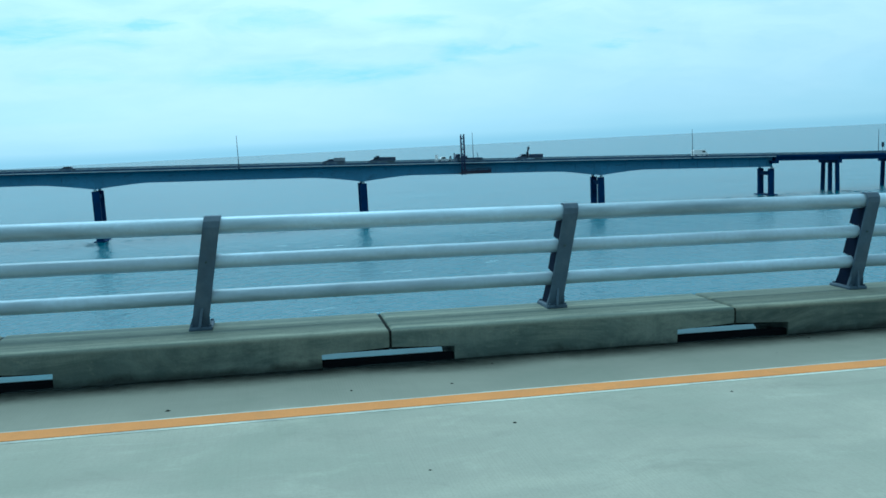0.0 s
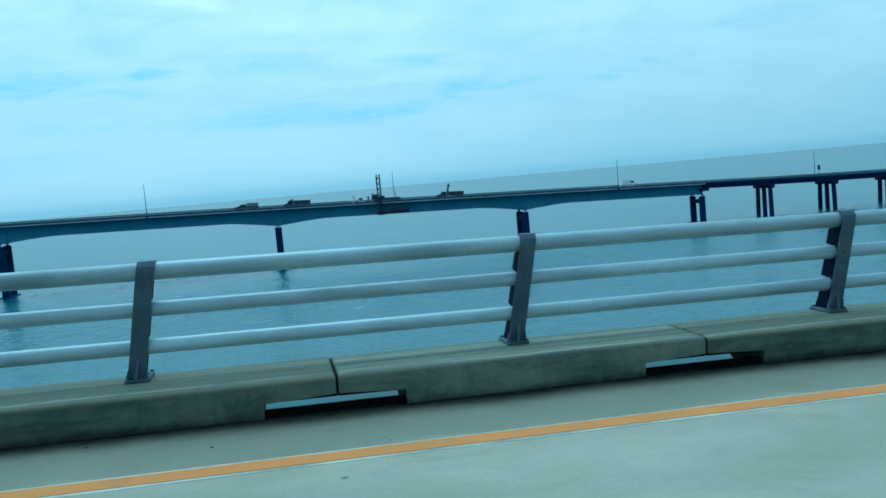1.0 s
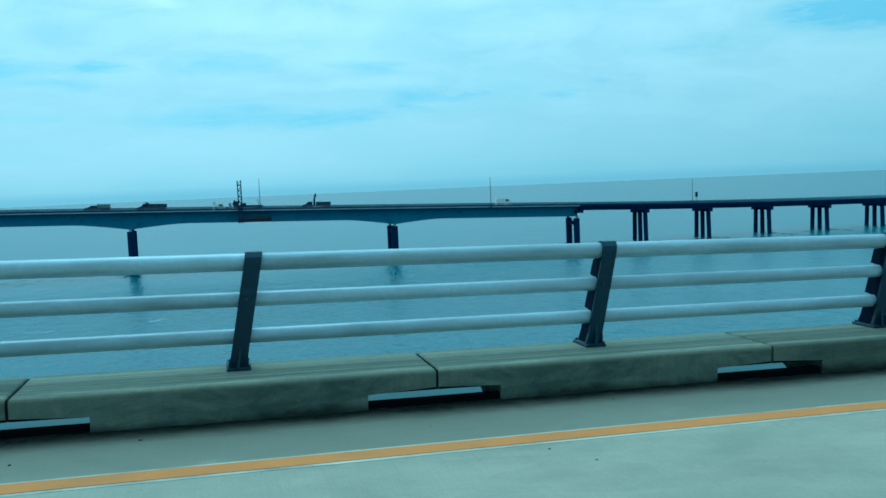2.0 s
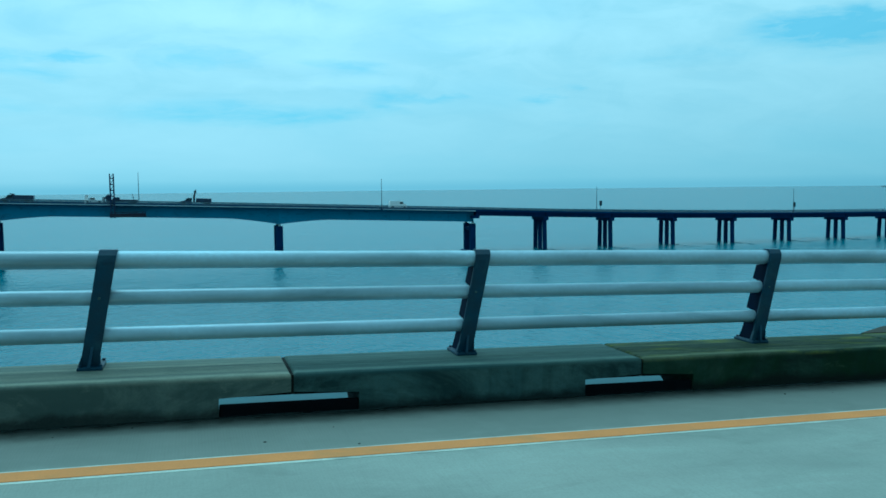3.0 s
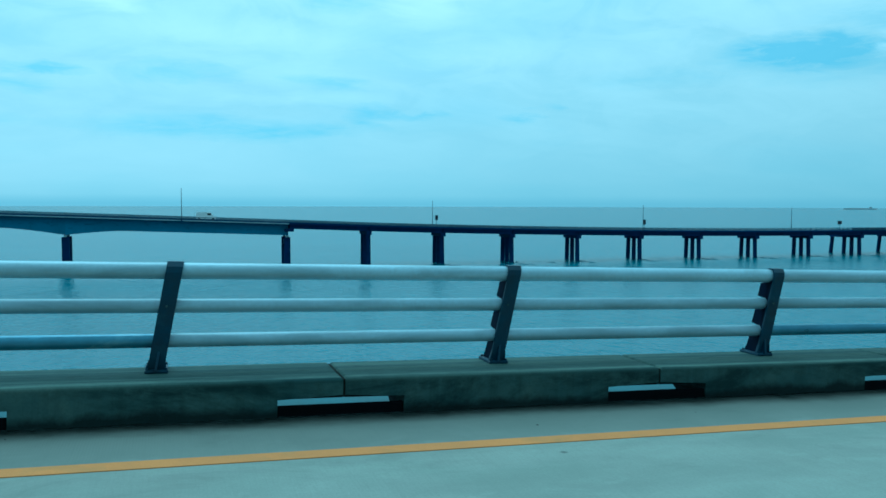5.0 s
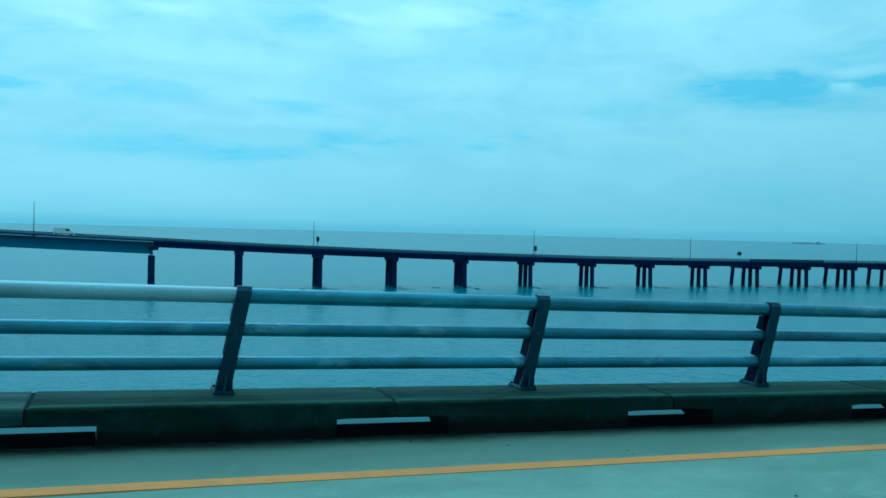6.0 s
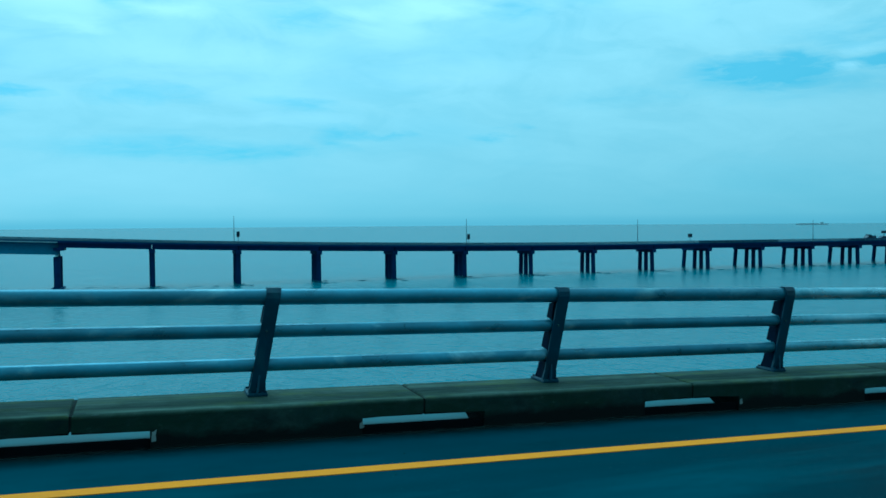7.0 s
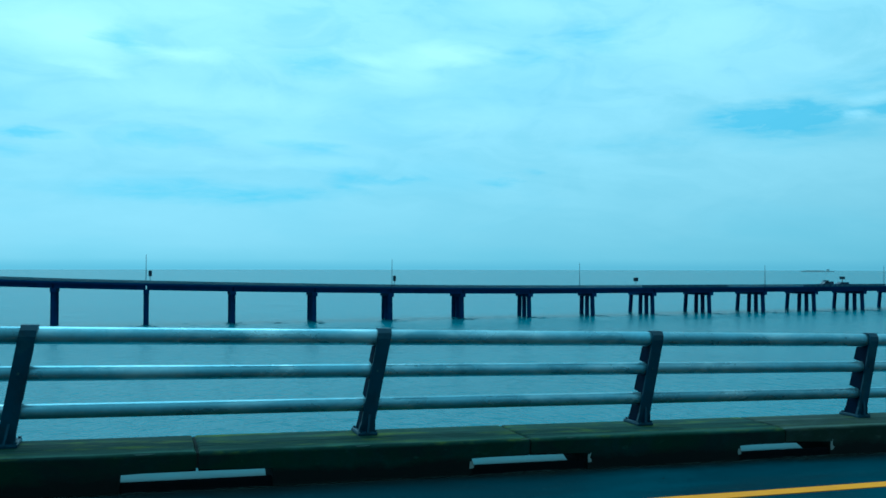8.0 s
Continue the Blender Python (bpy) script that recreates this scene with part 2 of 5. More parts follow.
M_CRACK = material("dusty crack", (0.20, 0.21, 0.18), 0.95, vary=0.4, scale=6, grain=60, bump=0.2)
M_CHIP = material("chipped concrete", (0.12, 0.15, 0.13), 0.9, vary=0.3, scale=9, grain=60, bump=0.4)
M_LEDGE = material("pale washed ledge concrete", (0.070, 0.138, 0.160), 0.8, vary=0.25, scale=2.0, grain=40, bump=0.2, stain=(0.045, 0.092, 0.110), stain_scale=1.5)
M_STEEL = material("joint steel", (0.22, 0.22, 0.22), 0.5, metal=0.7, vary=0.2, scale=8, grain=70, bump=0.1, stain=(0.2, 0.14, 0.1))
M_RUBBER = material("black joint seal", (0.02, 0.02, 0.02), 0.8, bump=0.1)
M_POLE = material("grey concrete pole", (0.048, 0.070, 0.080), 0.8, vary=0.2, scale=3, grain=80, bump=0.3, stain=(0.045, 0.05, 0.055), stain_scale=1.5)
M_WHITE = material("white painted metal", (0.72, 0.73, 0.72), 0.45, vary=0.05, scale=5, grain=50, bump=0.03)
M_LETTER = material("dark plum sign letters", (0.035, 0.022, 0.060), 0.5, vary=0.05, bump=0)
M_SIGN = material("dull white sign sheet", (0.50, 0.58, 0.60), 0.5, vary=0.08, scale=3, grain=50, bump=0.03, stain=(0.34, 0.42, 0.45), stain_scale=2.0)
M_GIRDER = material("blue grey girder paint", (0.125, 0.27, 0.43), 0.6, vary=0.10, scale=0.15, grain=1.5, bump=0.03, stain=(0.06, 0.12, 0.19), stretch=(0.4, 1, 1))
# bridge concrete: backlit darkness and blue haze put into the base colour
M_FARC = material("dark hazed bridge concrete", (0.007, 0.034, 0.120), 0.85, vary=0.2, scale=0.35, grain=4, bump=0.1, stain=(0.004, 0.018, 0.062), stain_scale=0.4, spec=0.2)
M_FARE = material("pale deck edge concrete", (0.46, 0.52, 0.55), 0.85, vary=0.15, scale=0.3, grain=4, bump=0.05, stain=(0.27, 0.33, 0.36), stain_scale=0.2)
# balustrade lightened: sky reflected on its top rail is put into the colour
M_FARR = material("sky-lightened far balustrade", (0.14, 0.185, 0.23), 0.85, vary=0.2, scale=0.35, grain=4, bump=0.1, stain=(0.08, 0.11, 0.15), stain_scale=0.4)
M_DARKMETAL = material("dark metal", (0.028, 0.038, 0.06), 0.5, metal=0.2, vary=0.2, scale=1.5, grain=10, bump=0.03)
M_TRUCK = material("dark truck paint", (0.035, 0.05, 0.095), 0.5, vary=0.3, scale=1.0, grain=8, bump=0.02, stain=(0.09, 0.11, 0.15), stain_scale=1.2)
M_RUSTRED = material("dull dark red steel", (0.026, 0.020, 0.042), 0.6, vary=0.25, scale=1.2, grain=8, bump=0.05)
M_GREYCAR = material("grey car paint", (0.22, 0.25, 0.28), 0.4, vary=0.1, scale=1.0, grain=8, bump=0.02)
M_TYRE = material("tyre rubber", (0.02, 0.02, 0.02), 0.8, bump=0.05)
M_GLASS = material("dark window glass", (0.02, 0.03, 0.035), 0.08, vary=0.05, bump=0)
# pale hull: distance haze is put into its colour
M_HULL = material("hazy grey hull", (0.60, 0.64, 0.66), 0.7, vary=0.05, scale=0.05, grain=1, bump=0)
M_FOAM = material("thin sea foam", (0.34, 0.46, 0.50), 0.8, vary=0.1, scale=1.0, grain=5, bump=0.2)


def deck_material(name, base, dirt, tining=0.5, pale=1.4, mottle=0.6):
    """Old bridge-deck concrete: transverse tining, dusty unswept shoulder, blotches, pits."""
    m = bpy.data.materials.new(name)
    m.use_nodes = True
    t = m.node_tree
    bsdf = t.nodes["Principled BSDF"]
    vec = node(t, "ShaderNodeTexCoord").outputs["Object"]
    sp = node(t, "ShaderNodeSeparateXYZ")
    t.links.new(vec, sp.inputs[0])
    blotch = noise_tex(t, vec, 0.9, 7.0, 0.62, (0.55, 1.3, 1))
    large = noise_tex(t, vec, 0.16, 4.0, 0.6, (0.6, 1.6, 1))
    fine = noise_tex(t, vec, 70.0, 3.0, 0.6)
    col = mix(t, ramp(t, blotch, [(0.3, 0.0), (0.72, 1.0)]), tuple(c * 0.76 for c in base), tuple(c * 1.16 for c in base))
    col = mix(t, ramp(t, large, [(0.4, 0.0), (0.7, 0.7)]), col, tuple(c * 0.76 for c in base))
    patchy = noise_tex(t, vec, 2.6, 6.0, 0.7, (0.5, 1.0, 1), 0.8)
    col = mix(t, ramp(t, patchy, [(0.56, 0.0), (0.74, 0.30)]), col, dirt)
    col = mix(t, ramp(t, patchy, [(0.28, 0.3), (0.44, 0.0)]), col, tuple(min(1.0, c * pale) for c in base))
    # soft damp and dry patches, a hand to a stride wide
    damp = noise_tex(t, vec, 1.5, 5.0, 0.58, (0.75, 1.0, 1), 0.5)
    col = mix(t, ramp(t, damp, [(0.48, 0.0), (0.66, mottle * 0.42)]), col, (base[0] * 0.58, base[1] * 0.66, base[2] * 0.62))
    col = mix(t, ramp(t, damp, [(0.30, mottle * 0.35), (0.46, 0.0)]), col, (min(1.0, base[0] * 1.30), min(1.0, base[1] * 1.25), min(1.0, base[2] * 1.22)))
    comb_lines = noise_tex(t, vec, 7.0, 3.0, 0.6, (8.0, 0.35, 1))
    col = mix(t, ramp(t, comb_lines, [(0.48, 0.0), (0.7, 0.13)]), col, tuple(c * 0.62 for c in base))
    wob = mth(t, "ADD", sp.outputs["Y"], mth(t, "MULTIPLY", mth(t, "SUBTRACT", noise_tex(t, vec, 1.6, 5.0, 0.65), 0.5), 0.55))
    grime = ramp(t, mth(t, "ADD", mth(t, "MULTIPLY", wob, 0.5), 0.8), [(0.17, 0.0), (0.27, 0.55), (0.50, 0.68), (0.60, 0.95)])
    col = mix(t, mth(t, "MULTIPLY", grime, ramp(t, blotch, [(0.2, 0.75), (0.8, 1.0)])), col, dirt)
    col = mix(t, ramp(t, fine, [(0.4, 0.0), (0.7, 0.25)]), col, tuple(c * 0.6 for c in base))
    v = node(t, "ShaderNodeTexVoronoi", {"Scale": 1.1})
    t.links.new(vec, v.inputs["Vector"])
    spot = mth(t, "ADD", v.outputs["Distance"], mth(t, "MULTIPLY", noise_tex(t, vec, 9.0, 3.0), 0.05))
    col = mix(t, ramp(t, spot, [(0.042, 0.7), (0.060, 0.0)]), col, (0.07, 0.07, 0.06))
    t.links.new(col, bsdf.inputs["Base Color"])
    bsdf.inputs["Roughness"].default_value = 0.85
    wave = node(t, "ShaderNodeTexWave", {"Scale": 18.0, "Distortion": 0.6, "Detail": 1.0}, bands_direction="X")
    t.links.new(vec, wave.inputs["Vector"])
    h = mth(t, "ADD", mth(t, "MULTIPLY", wave.outputs["Fac"], tining), fine)
    b = node(t, "ShaderNodeBump", {"Strength": 0.25, "Distance": 0.006})
    t.links.new(h, b.inputs["Height"])
    t.links.new(b.outputs[0], bsdf.inputs["Normal"])
    return m


def kerb_material(name, base, light, grime, moss=None, lichen=(0.05, 0.085, 0.03), foot_dark=0.85, face=0.55, rise=4.6):
    """Weathered parapet concrete: blotched, screed lines along it, streaks and mildew, lichen, stains and painted shade
    at the foot.
    """
    m = bpy.data.materials.new(name)
    m.use_nodes = True
    t = m.node_tree
    bsdf = t.nodes["Principled BSDF"]
    vec = node(t, "ShaderNodeTexCoord").outputs["Object"]
    info = node(t, "ShaderNodeObjectInfo")
    off = node(t, "ShaderNodeCombineXYZ")
    t.links.new(mth(t, "MULTIPLY", info.outputs["Random"], 53.0), off.inputs[0])
    add = node(t, "ShaderNodeVectorMath", operation="ADD")
    t.links.new(vec, add.inputs[0])
    t.links.new(off.outputs[0], add.inputs[1])
    p = add.outputs[0]
    sp = node(t, "ShaderNodeSeparateXYZ")
    t.links.new(vec, sp.inputs[0])
    coarse = noise_tex(t, p, 2.2, 7.0, 0.65)
    fine = noise_tex(t, p, 60.0, 3.0, 0.6)
    screed = noise_tex(t, p, 3.0, 5.0, 0.6, (0.07, 7.0, 0.6), 0.25)
    streak = noise_tex(t, p, 5.0, 5.0, 0.65, (1.6, 1.0, 0.12))
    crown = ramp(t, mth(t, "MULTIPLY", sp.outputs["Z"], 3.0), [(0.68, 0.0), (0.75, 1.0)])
    # a low face weight keeps the front darker, painting in its shade
    col = mix(t, ramp(t, coarse, [(0.3, 0.0), (0.7, face)]), base, light)
    col = mix(t, ramp(t, streak, [(0.5, 0.0), (0.72, 0.4)]), col, grime)
    mildew = noise_tex(t, p, 1.3, 7.0, 0.7, (0.7, 1.0, 1.6), 0.7)
    col = mix(t, ramp(t, mildew, [(0.45, 0.0), (0.60, 0.85)]), col, grime)
    if moss:
        ms = noise_tex(t, p, 1.5, 6.0, 0.7, None, 0.6)
        col = mix(t, ramp(t, ms, [(0.4, 0.0), (0.58, 0.9)]), col, moss)
    # the screeded top: lengthwise bands, painted lighter than the shaded face; front arris worn paler
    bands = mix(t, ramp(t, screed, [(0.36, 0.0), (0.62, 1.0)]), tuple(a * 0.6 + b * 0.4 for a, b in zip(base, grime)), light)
    if moss:
        tips = noise_tex(t, p, 4.0, 6.0, 0.7, (0.4, 1.5, 1.0))
        bands = mix(t, ramp(t, ms, [(0.42, 0.0), (0.60, 0.55)]), bands, moss)
        bands = mix(t, ramp(t, tips, [(0.52, 0.0), (0.66, 0.8)]), bands, lichen)
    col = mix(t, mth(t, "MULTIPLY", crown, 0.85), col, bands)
    arris = ramp(t, mth(t, "ADD", mth(t, "ADD", sp.outputs["Y"], 0.335), mth(t, "MULTIPLY", mth(t, "SUBTRACT", noise_tex(t, p, 2.0, 4.0, 0.6, (0.5, 1, 1)), 0.5), 0.14)), [(0.02, 0.0), (0.045, 1.0), (0.075, 1.0), (0.11, 0.0)])
    worn = mth(t, "MULTIPLY", mth(t, "MULTIPLY", arris, crown), ramp(t, noise_tex(t, p, 1.6, 5.0, 0.6, (0.6, 1, 1)), [(0.38, 0.0), (0.56, 0.8)]))
    col = mix(t, worn, col, tuple(min(1.0, c * 1.25) for c in light))
    mid = noise_tex(t, p, 11.0, 6.0, 0.7, (0.6, 1.4, 1.0))
    col = mix(t, ramp(t, mid, [(0.50, 0.0), (0.68, 0.30)]), col, grime)
    col = mix(t, ramp(t, mid, [(0.28, 0.35), (0.40, 0.0)]), col, light)
    # foot painted black with an uneven top: stains, plus shade put into the colour
    foot_edge = mth(t, "ADD", mth(t, "MULTIPLY", sp.outputs["Z"], rise), mth(t, "MULTIPLY", noise_tex(t, p, 2.0, 6.0, 0.7, (0.8, 1, 1.0), 0.5), -1.0))
    col = mix(t, mth(t, "MULTIPLY", ramp(t, mth(t, "ADD", foot_edge, 0.5), [(0.16, 1.0), (0.40, 0.0)]), foot_dark), col, tuple(c * 0.22 for c in grime))
    col = mix(t, ramp(t, fine, [(0.4, 0.0), (0.7, 0.2)]), col, tuple(c * 0.5 for c in base))
    tone = node(t, "ShaderNodeVectorMath", operation="SCALE")
    t.links.new(col, tone.inputs[0])
    t.links.new(mth(t, "ADD", mth(t, "MULTIPLY", info.outputs["Random"], 0.3), 0.85), tone.inputs["Scale"])
    t.links.new(tone.outputs[0], bsdf.inputs["Base Color"])
    bsdf.inputs["Roughness"].default_value = 0.88
    bsdf.inputs["Specular IOR Level"].default_value = 0.3
    b = node(t, "ShaderNodeBump", {"Strength": 0.3, "Distance": 0.010})
    t.links.new(mth(t, "ADD", mth(t, "MULTIPLY", fine, 0.5), mth(t, "MULTIPLY", screed, 2.0)), b.inputs["Height"])
    t.links.new(b.outputs[0], bsdf.inputs["Normal"])
    return m


def gutter_film_material(name, base, reach):
    """A dark film of dirt and painted shade, thinning raggedly away from the kerb: reach in metres."""
    m = material(name, base, 0.95, vary=0.3, scale=5, grain=60, bump=0.3, spec=0.05)
    t = m.node_tree
    bsdf = t.nodes["Principled BSDF"]
    vec = node(t, "ShaderNodeTexCoord").outputs["Object"]
    sp = node(t, "ShaderNodeSeparateXYZ")
    t.links.new(vec, sp.inputs[0])
    away = mth(t, "DIVIDE", mth(t, "SUBTRACT", FRONT, sp.outputs["Y"]), reach)
    rag = mth(t, "ADD", mth(t, "MULTIPLY", noise_tex(t, vec, 1.7, 7.0, 0.68, (0.6, 1, 1), 0.4), 0.9), mth(t, "MULTIPLY", noise_tex(t, vec, 9.0, 5.0, 0.65), 0.3))
    t.links.new(ramp(t, mth(t, "ADD", away, mth(t, "SUBTRACT", rag, 0.45)), [(0.10, 0.95), (0.34, 0.5), (0.62, 0.18), (0.9, 0.0)]), bsdf.inputs["Alpha"])
    return m


BACK, FRONT, CURB_H = 0.27, -0.33, 0.2645
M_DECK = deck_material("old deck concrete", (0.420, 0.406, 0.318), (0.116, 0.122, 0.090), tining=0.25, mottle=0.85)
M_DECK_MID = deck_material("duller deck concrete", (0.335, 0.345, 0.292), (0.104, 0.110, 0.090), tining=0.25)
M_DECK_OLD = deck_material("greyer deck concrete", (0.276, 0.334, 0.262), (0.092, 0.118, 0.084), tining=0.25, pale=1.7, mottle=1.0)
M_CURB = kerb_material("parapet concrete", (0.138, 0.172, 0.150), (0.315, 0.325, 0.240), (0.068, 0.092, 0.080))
M_CURB_MID = kerb_material("grimy parapet concrete", (0.055, 0.096, 0.097), (0.148, 0.192, 0.156), (0.010, 0.025, 0.025), foot_dark=0.85)
M_CURB_BLUE = kerb_material("blue grey patched parapet concrete", (0.110, 0.205, 0.220), (0.230, 0.300, 0.265), (0.050, 0.105, 0.118), foot_dark=0.5)
M_CURB_OLD = kerb_material("mildewed parapet concrete", (0.006, 0.020, 0.021), (0.074, 0.128, 0.096), (0.002, 0.006, 0.007), (0.006, 0.021, 0.012), foot_dark=1.0, face=0.35, rise=3.4)
M_CURB_LATE = kerb_material("brown grey parapet concrete", (0.012, 0.026, 0.025), (0.118, 0.146, 0.108), (0.003, 0.009, 0.009), (0.012, 0.026, 0.014), (0.10, 0.12, 0.03), foot_dark=1.0, face=0.35, rise=3.6)
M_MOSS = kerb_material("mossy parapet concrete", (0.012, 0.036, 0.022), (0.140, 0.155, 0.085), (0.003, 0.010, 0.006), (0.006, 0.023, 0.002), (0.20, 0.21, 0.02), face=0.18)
# darker copy of the mossy kerb, with front shade put into its colour
M_MOSS_SHADED = kerb_material("shaded mossy parapet concrete", (0.003, 0.018, 0.017), (0.050, 0.090, 0.060), (0.001, 0.006, 0.006), (0.003, 0.019, 0.006), (0.15, 0.18, 0.01), foot_dark=1.0, face=0.14, rise=3.2)
M_BRACKET = kerb_material("tan bracket concrete", (0.23, 0.20, 0.14), (0.31, 0.27, 0.18), (0.10, 0.095, 0.07))
# black for the drain slots: their inner shade put into the colour
M_SLOT_SHADE = material("black drain slot shade", (0.004, 0.005, 0.007), 0.95, vary=0.2, scale=6, grain=40, bump=0.3, spec=0.05)
M_SILT = material("damp silt", (0.022, 0.025, 0.023), 0.95, vary=0.3, scale=5, grain=60, bump=0.4, stain=(0.06, 0.063, 0.055), stain_scale=3.0, spec=0.1)
M_GUTTER_FILM = gutter_film_material("gutter dirt and shade", (0.020, 0.026, 0.024), 0.34)
M_CHALK = material("chalky spalled concrete", (0.26, 0.28, 0.26), 0.9, vary=0.2, scale=9, grain=60, bump=0.4)


def water_material():
    m = bpy.data.materials.new("sea water")
    m.use_nodes = True
    t = m.node_tree
    bsdf = t.nodes["Principled BSDF"]
    vec = node(t, "ShaderNodeTexCoord").outputs["Object"]
    swell = noise_tex(t, vec, 0.06, 3.0, 0.5, (1.0, 0.55, 1.0), 0.3)
    chop = noise_tex(t, vec, 0.45, 2.5, 0.55, (1.0, 0.7, 1.0), 0.4)
    patch = noise_tex(t, vec, 0.008, 4.0, 0.55, (1.0, 3.0, 1.0), 0.5)
    col = mix(t, ramp(t, patch, [(0.35, 0.0), (0.7, 1.0)]), (0.019, 0.104, 0.142), (0.029, 0.134, 0.176))
    t.links.new(col, bsdf.inputs["Base Color"])
    bsdf.inputs["Roughness"].default_value = 0.27
    bsdf.inputs["IOR"].default_value = 1.33
    h = mth(t, "ADD", mth(t, "MULTIPLY", swell, 1.4), mth(t, "MULTIPLY", chop, 0.75))
    b = node(t, "ShaderNodeBump", {"Strength": 0.58, "Distance": 1.0})
    t.links.new(h, b.inputs["Height"])
    t.links.new(b.outputs[0], bsdf.inputs["Normal"])
    return m


M_SEA = water_material()
# darker water for ripples: the piles' dark reflections put into the colour
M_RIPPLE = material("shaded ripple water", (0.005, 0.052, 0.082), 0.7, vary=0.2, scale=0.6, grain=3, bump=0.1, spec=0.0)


# ---------------------------------------------------------------- mesh helpers
def part(name, bm, mat, parent=None, label="", m=None, smooth=False):
    me = bm if isinstance(bm, bpy.types.Mesh) else bpy.data.meshes.new(name)
    if me is not bm:
        bm.to_mesh(me)
        bm.free()
    if mat and not me.materials:
        me.materials.append(mat)
    if smooth:
        for p in me.polygons:
            p.use_smooth = True
    ob = new(name, me)
    if parent:
        ob.parent = parent
    if m is not None:
        ob.matrix_basis = m
    if label:
        tagged(ob, label)
    return ob


def thing(name, label, category, group="", kind="", m=None):
    ob = tagged(new(name), label, category, group, kind)
    if m is not None:
        ob.matrix_basis = m
    return ob


def box(bm, x0, x1, y0, y1, z0, z1, bevel=0.0):
    vs = [bm.verts.new((x, y, z)) for x in (x0, x1) for y in (y0, y1) for z in (z0, z1)]
    fs = [bm.faces.new([vs[i] for i in q]) for q in ((0, 1, 3, 2), (4, 6, 7, 5), (0, 4, 5, 1), (2, 3, 7, 6), (0, 2, 6, 4), (1, 5, 7, 3))]
    if bevel:
        edges = list({e for f in fs for e in f.edges})
        bmesh.ops.bevel(bm, geom=edges, offset=bevel, segments=2, affect="EDGES", profile=0.6)
    return bm


def prism(bm, outline, a, b, axis="y"):
    """A solid of an outline of (u, v), drawn along one axis from a to b."""
    def at(u, v, w):
        return {"x": (w, u, v), "y": (u, w, v), "z": (u, v, w)}[axis]
    lo = [bm.verts.new(at(u, v, a)) for u, v in outline]
    hi = [bm.verts.new(at(u, v, b)) for u, v in outline]
    bm.faces.new(lo)
    bm.faces.new(hi[::-1])
    for i in range(len(lo)):
        j = (i + 1) % len(lo)
        bm.faces.new((lo[j], lo[i], hi[i], hi[j]))
    bmesh.ops.recalc_face_normals(bm, faces=bm.faces[:])
    return bm


def tube(bm, p0, p1, r0, r1=None, n=12, caps=True):
    r1 = r0 if r1 is None else r1
    p0, p1 = Vector(p0), Vector(p1)
    q = (p1 - p0).to_track_quat("Z", "Y")
    rings = []
    for p, r in ((p0, r0), (p1, r1)):
        rings.append([bm.verts.new(p + q @ Vector((r * math.cos(2 * math.pi * i / n), r * math.sin(2 * math.pi * i / n), 0))) for i in range(n)])
    for i in range(n):
        j = (i + 1) % n
        bm.faces.new((rings[0][i], rings[0][j], rings[1][j], rings[1][i]))
    if caps:
        for cap in (bm.faces.new(rings[0][::-1]), bm.faces.new(rings[1])):
            for e in cap.edges:
                e.smooth = False
    return bm


def loft(bm, xs, section):
    """A solid swept along x: section(x) gives the closed outline of (y, z)."""
    prev = None
    for x in xs:
        ring = [bm.verts.new((x, y, z)) for y, z in section(x)]
        n = len(ring)
        if prev:
            for i in range(n):
                j = (i + 1) % n
                bm.faces.new((prev[i], prev[j], ring[j], ring[i]))
        else:
            bm.faces.new(ring)
        prev = ring
    bm.faces.new(prev[::-1])
    bmesh.ops.recalc_face_normals(bm, faces=bm.faces[:])
    return bm


def steps(a, b, d):
    n = max(1, round((b - a) / d))
    return [a + (b - a) * i / n for i in range(n + 1)]


# ---------------------------------------------------------------- the plan
PITCH = 2.5                      # rail post spacing
JOINT_1, JOINT_2 = 143.30, 168.96
START, END = -40.0, 262.5


def deck_z(x):
    """Height of the road surface, offset from the parapet's grade to fit the camera's view."""
    if x < JOINT_1:
        return road_z(x) + 0.025 * min(1.0, max(0.0, (72 - x) / 25))
    return road_z(x) - (0.028 if x < JOINT_2 else 0.045)


def road_z(x):
    return 20.666 - 0.031480 * x + -4.73e-06 * x * x


def on_grade(x, y=0.0, dz=0.0):
    """The pose of a piece that sits square on the sloping road at x."""
    g = math.atan(0.031480 - -9.46e-06 * x)
    return Matrix.Translation((x, y, road_z(x) + dz)) @ Matrix.Rotation(g, 4, "Y")


SLOT_BACK = -0.035           # outer side of the kerb's foot and of the deck under it

# ---------------------------------------------------------------- water
bm = bmesh.new()
bmesh.ops.create_circle(bm, cap_ends=True, segments=128, radius=4850, matrix=Matrix.Translation((100, 0, 0)))
tagged(part("water", bm, M_SEA), "grey-green choppy bay water reaching the horizon", "water", kind="structure")


# ---------------------------------------------------------------- near bridge: deck
def slab(x0, x1, y0=-11.5, y1=SLOT_BACK - 0.02, top=0.0, deep=0.35):
    bm = loft(bmesh.new(), steps(x0, x1, 6.0), lambda x: [(y0, deck_z(x) + top), (y1, deck_z(x) + top), (y1, deck_z(x) + top - deep), (y0, deck_z(x) + top - deep)])
    for v in bm.verts:                  # the joints round the finger plates are skewed to fit the camera's view
        if any(abs(v.co.x - q) < 1e-4 for q in SKEWED):
            v.co.x += 0.10 * (v.co.y - FRONT)
    return bm


SKEWED = (141.62, 142.82, 143.50, 145.05)
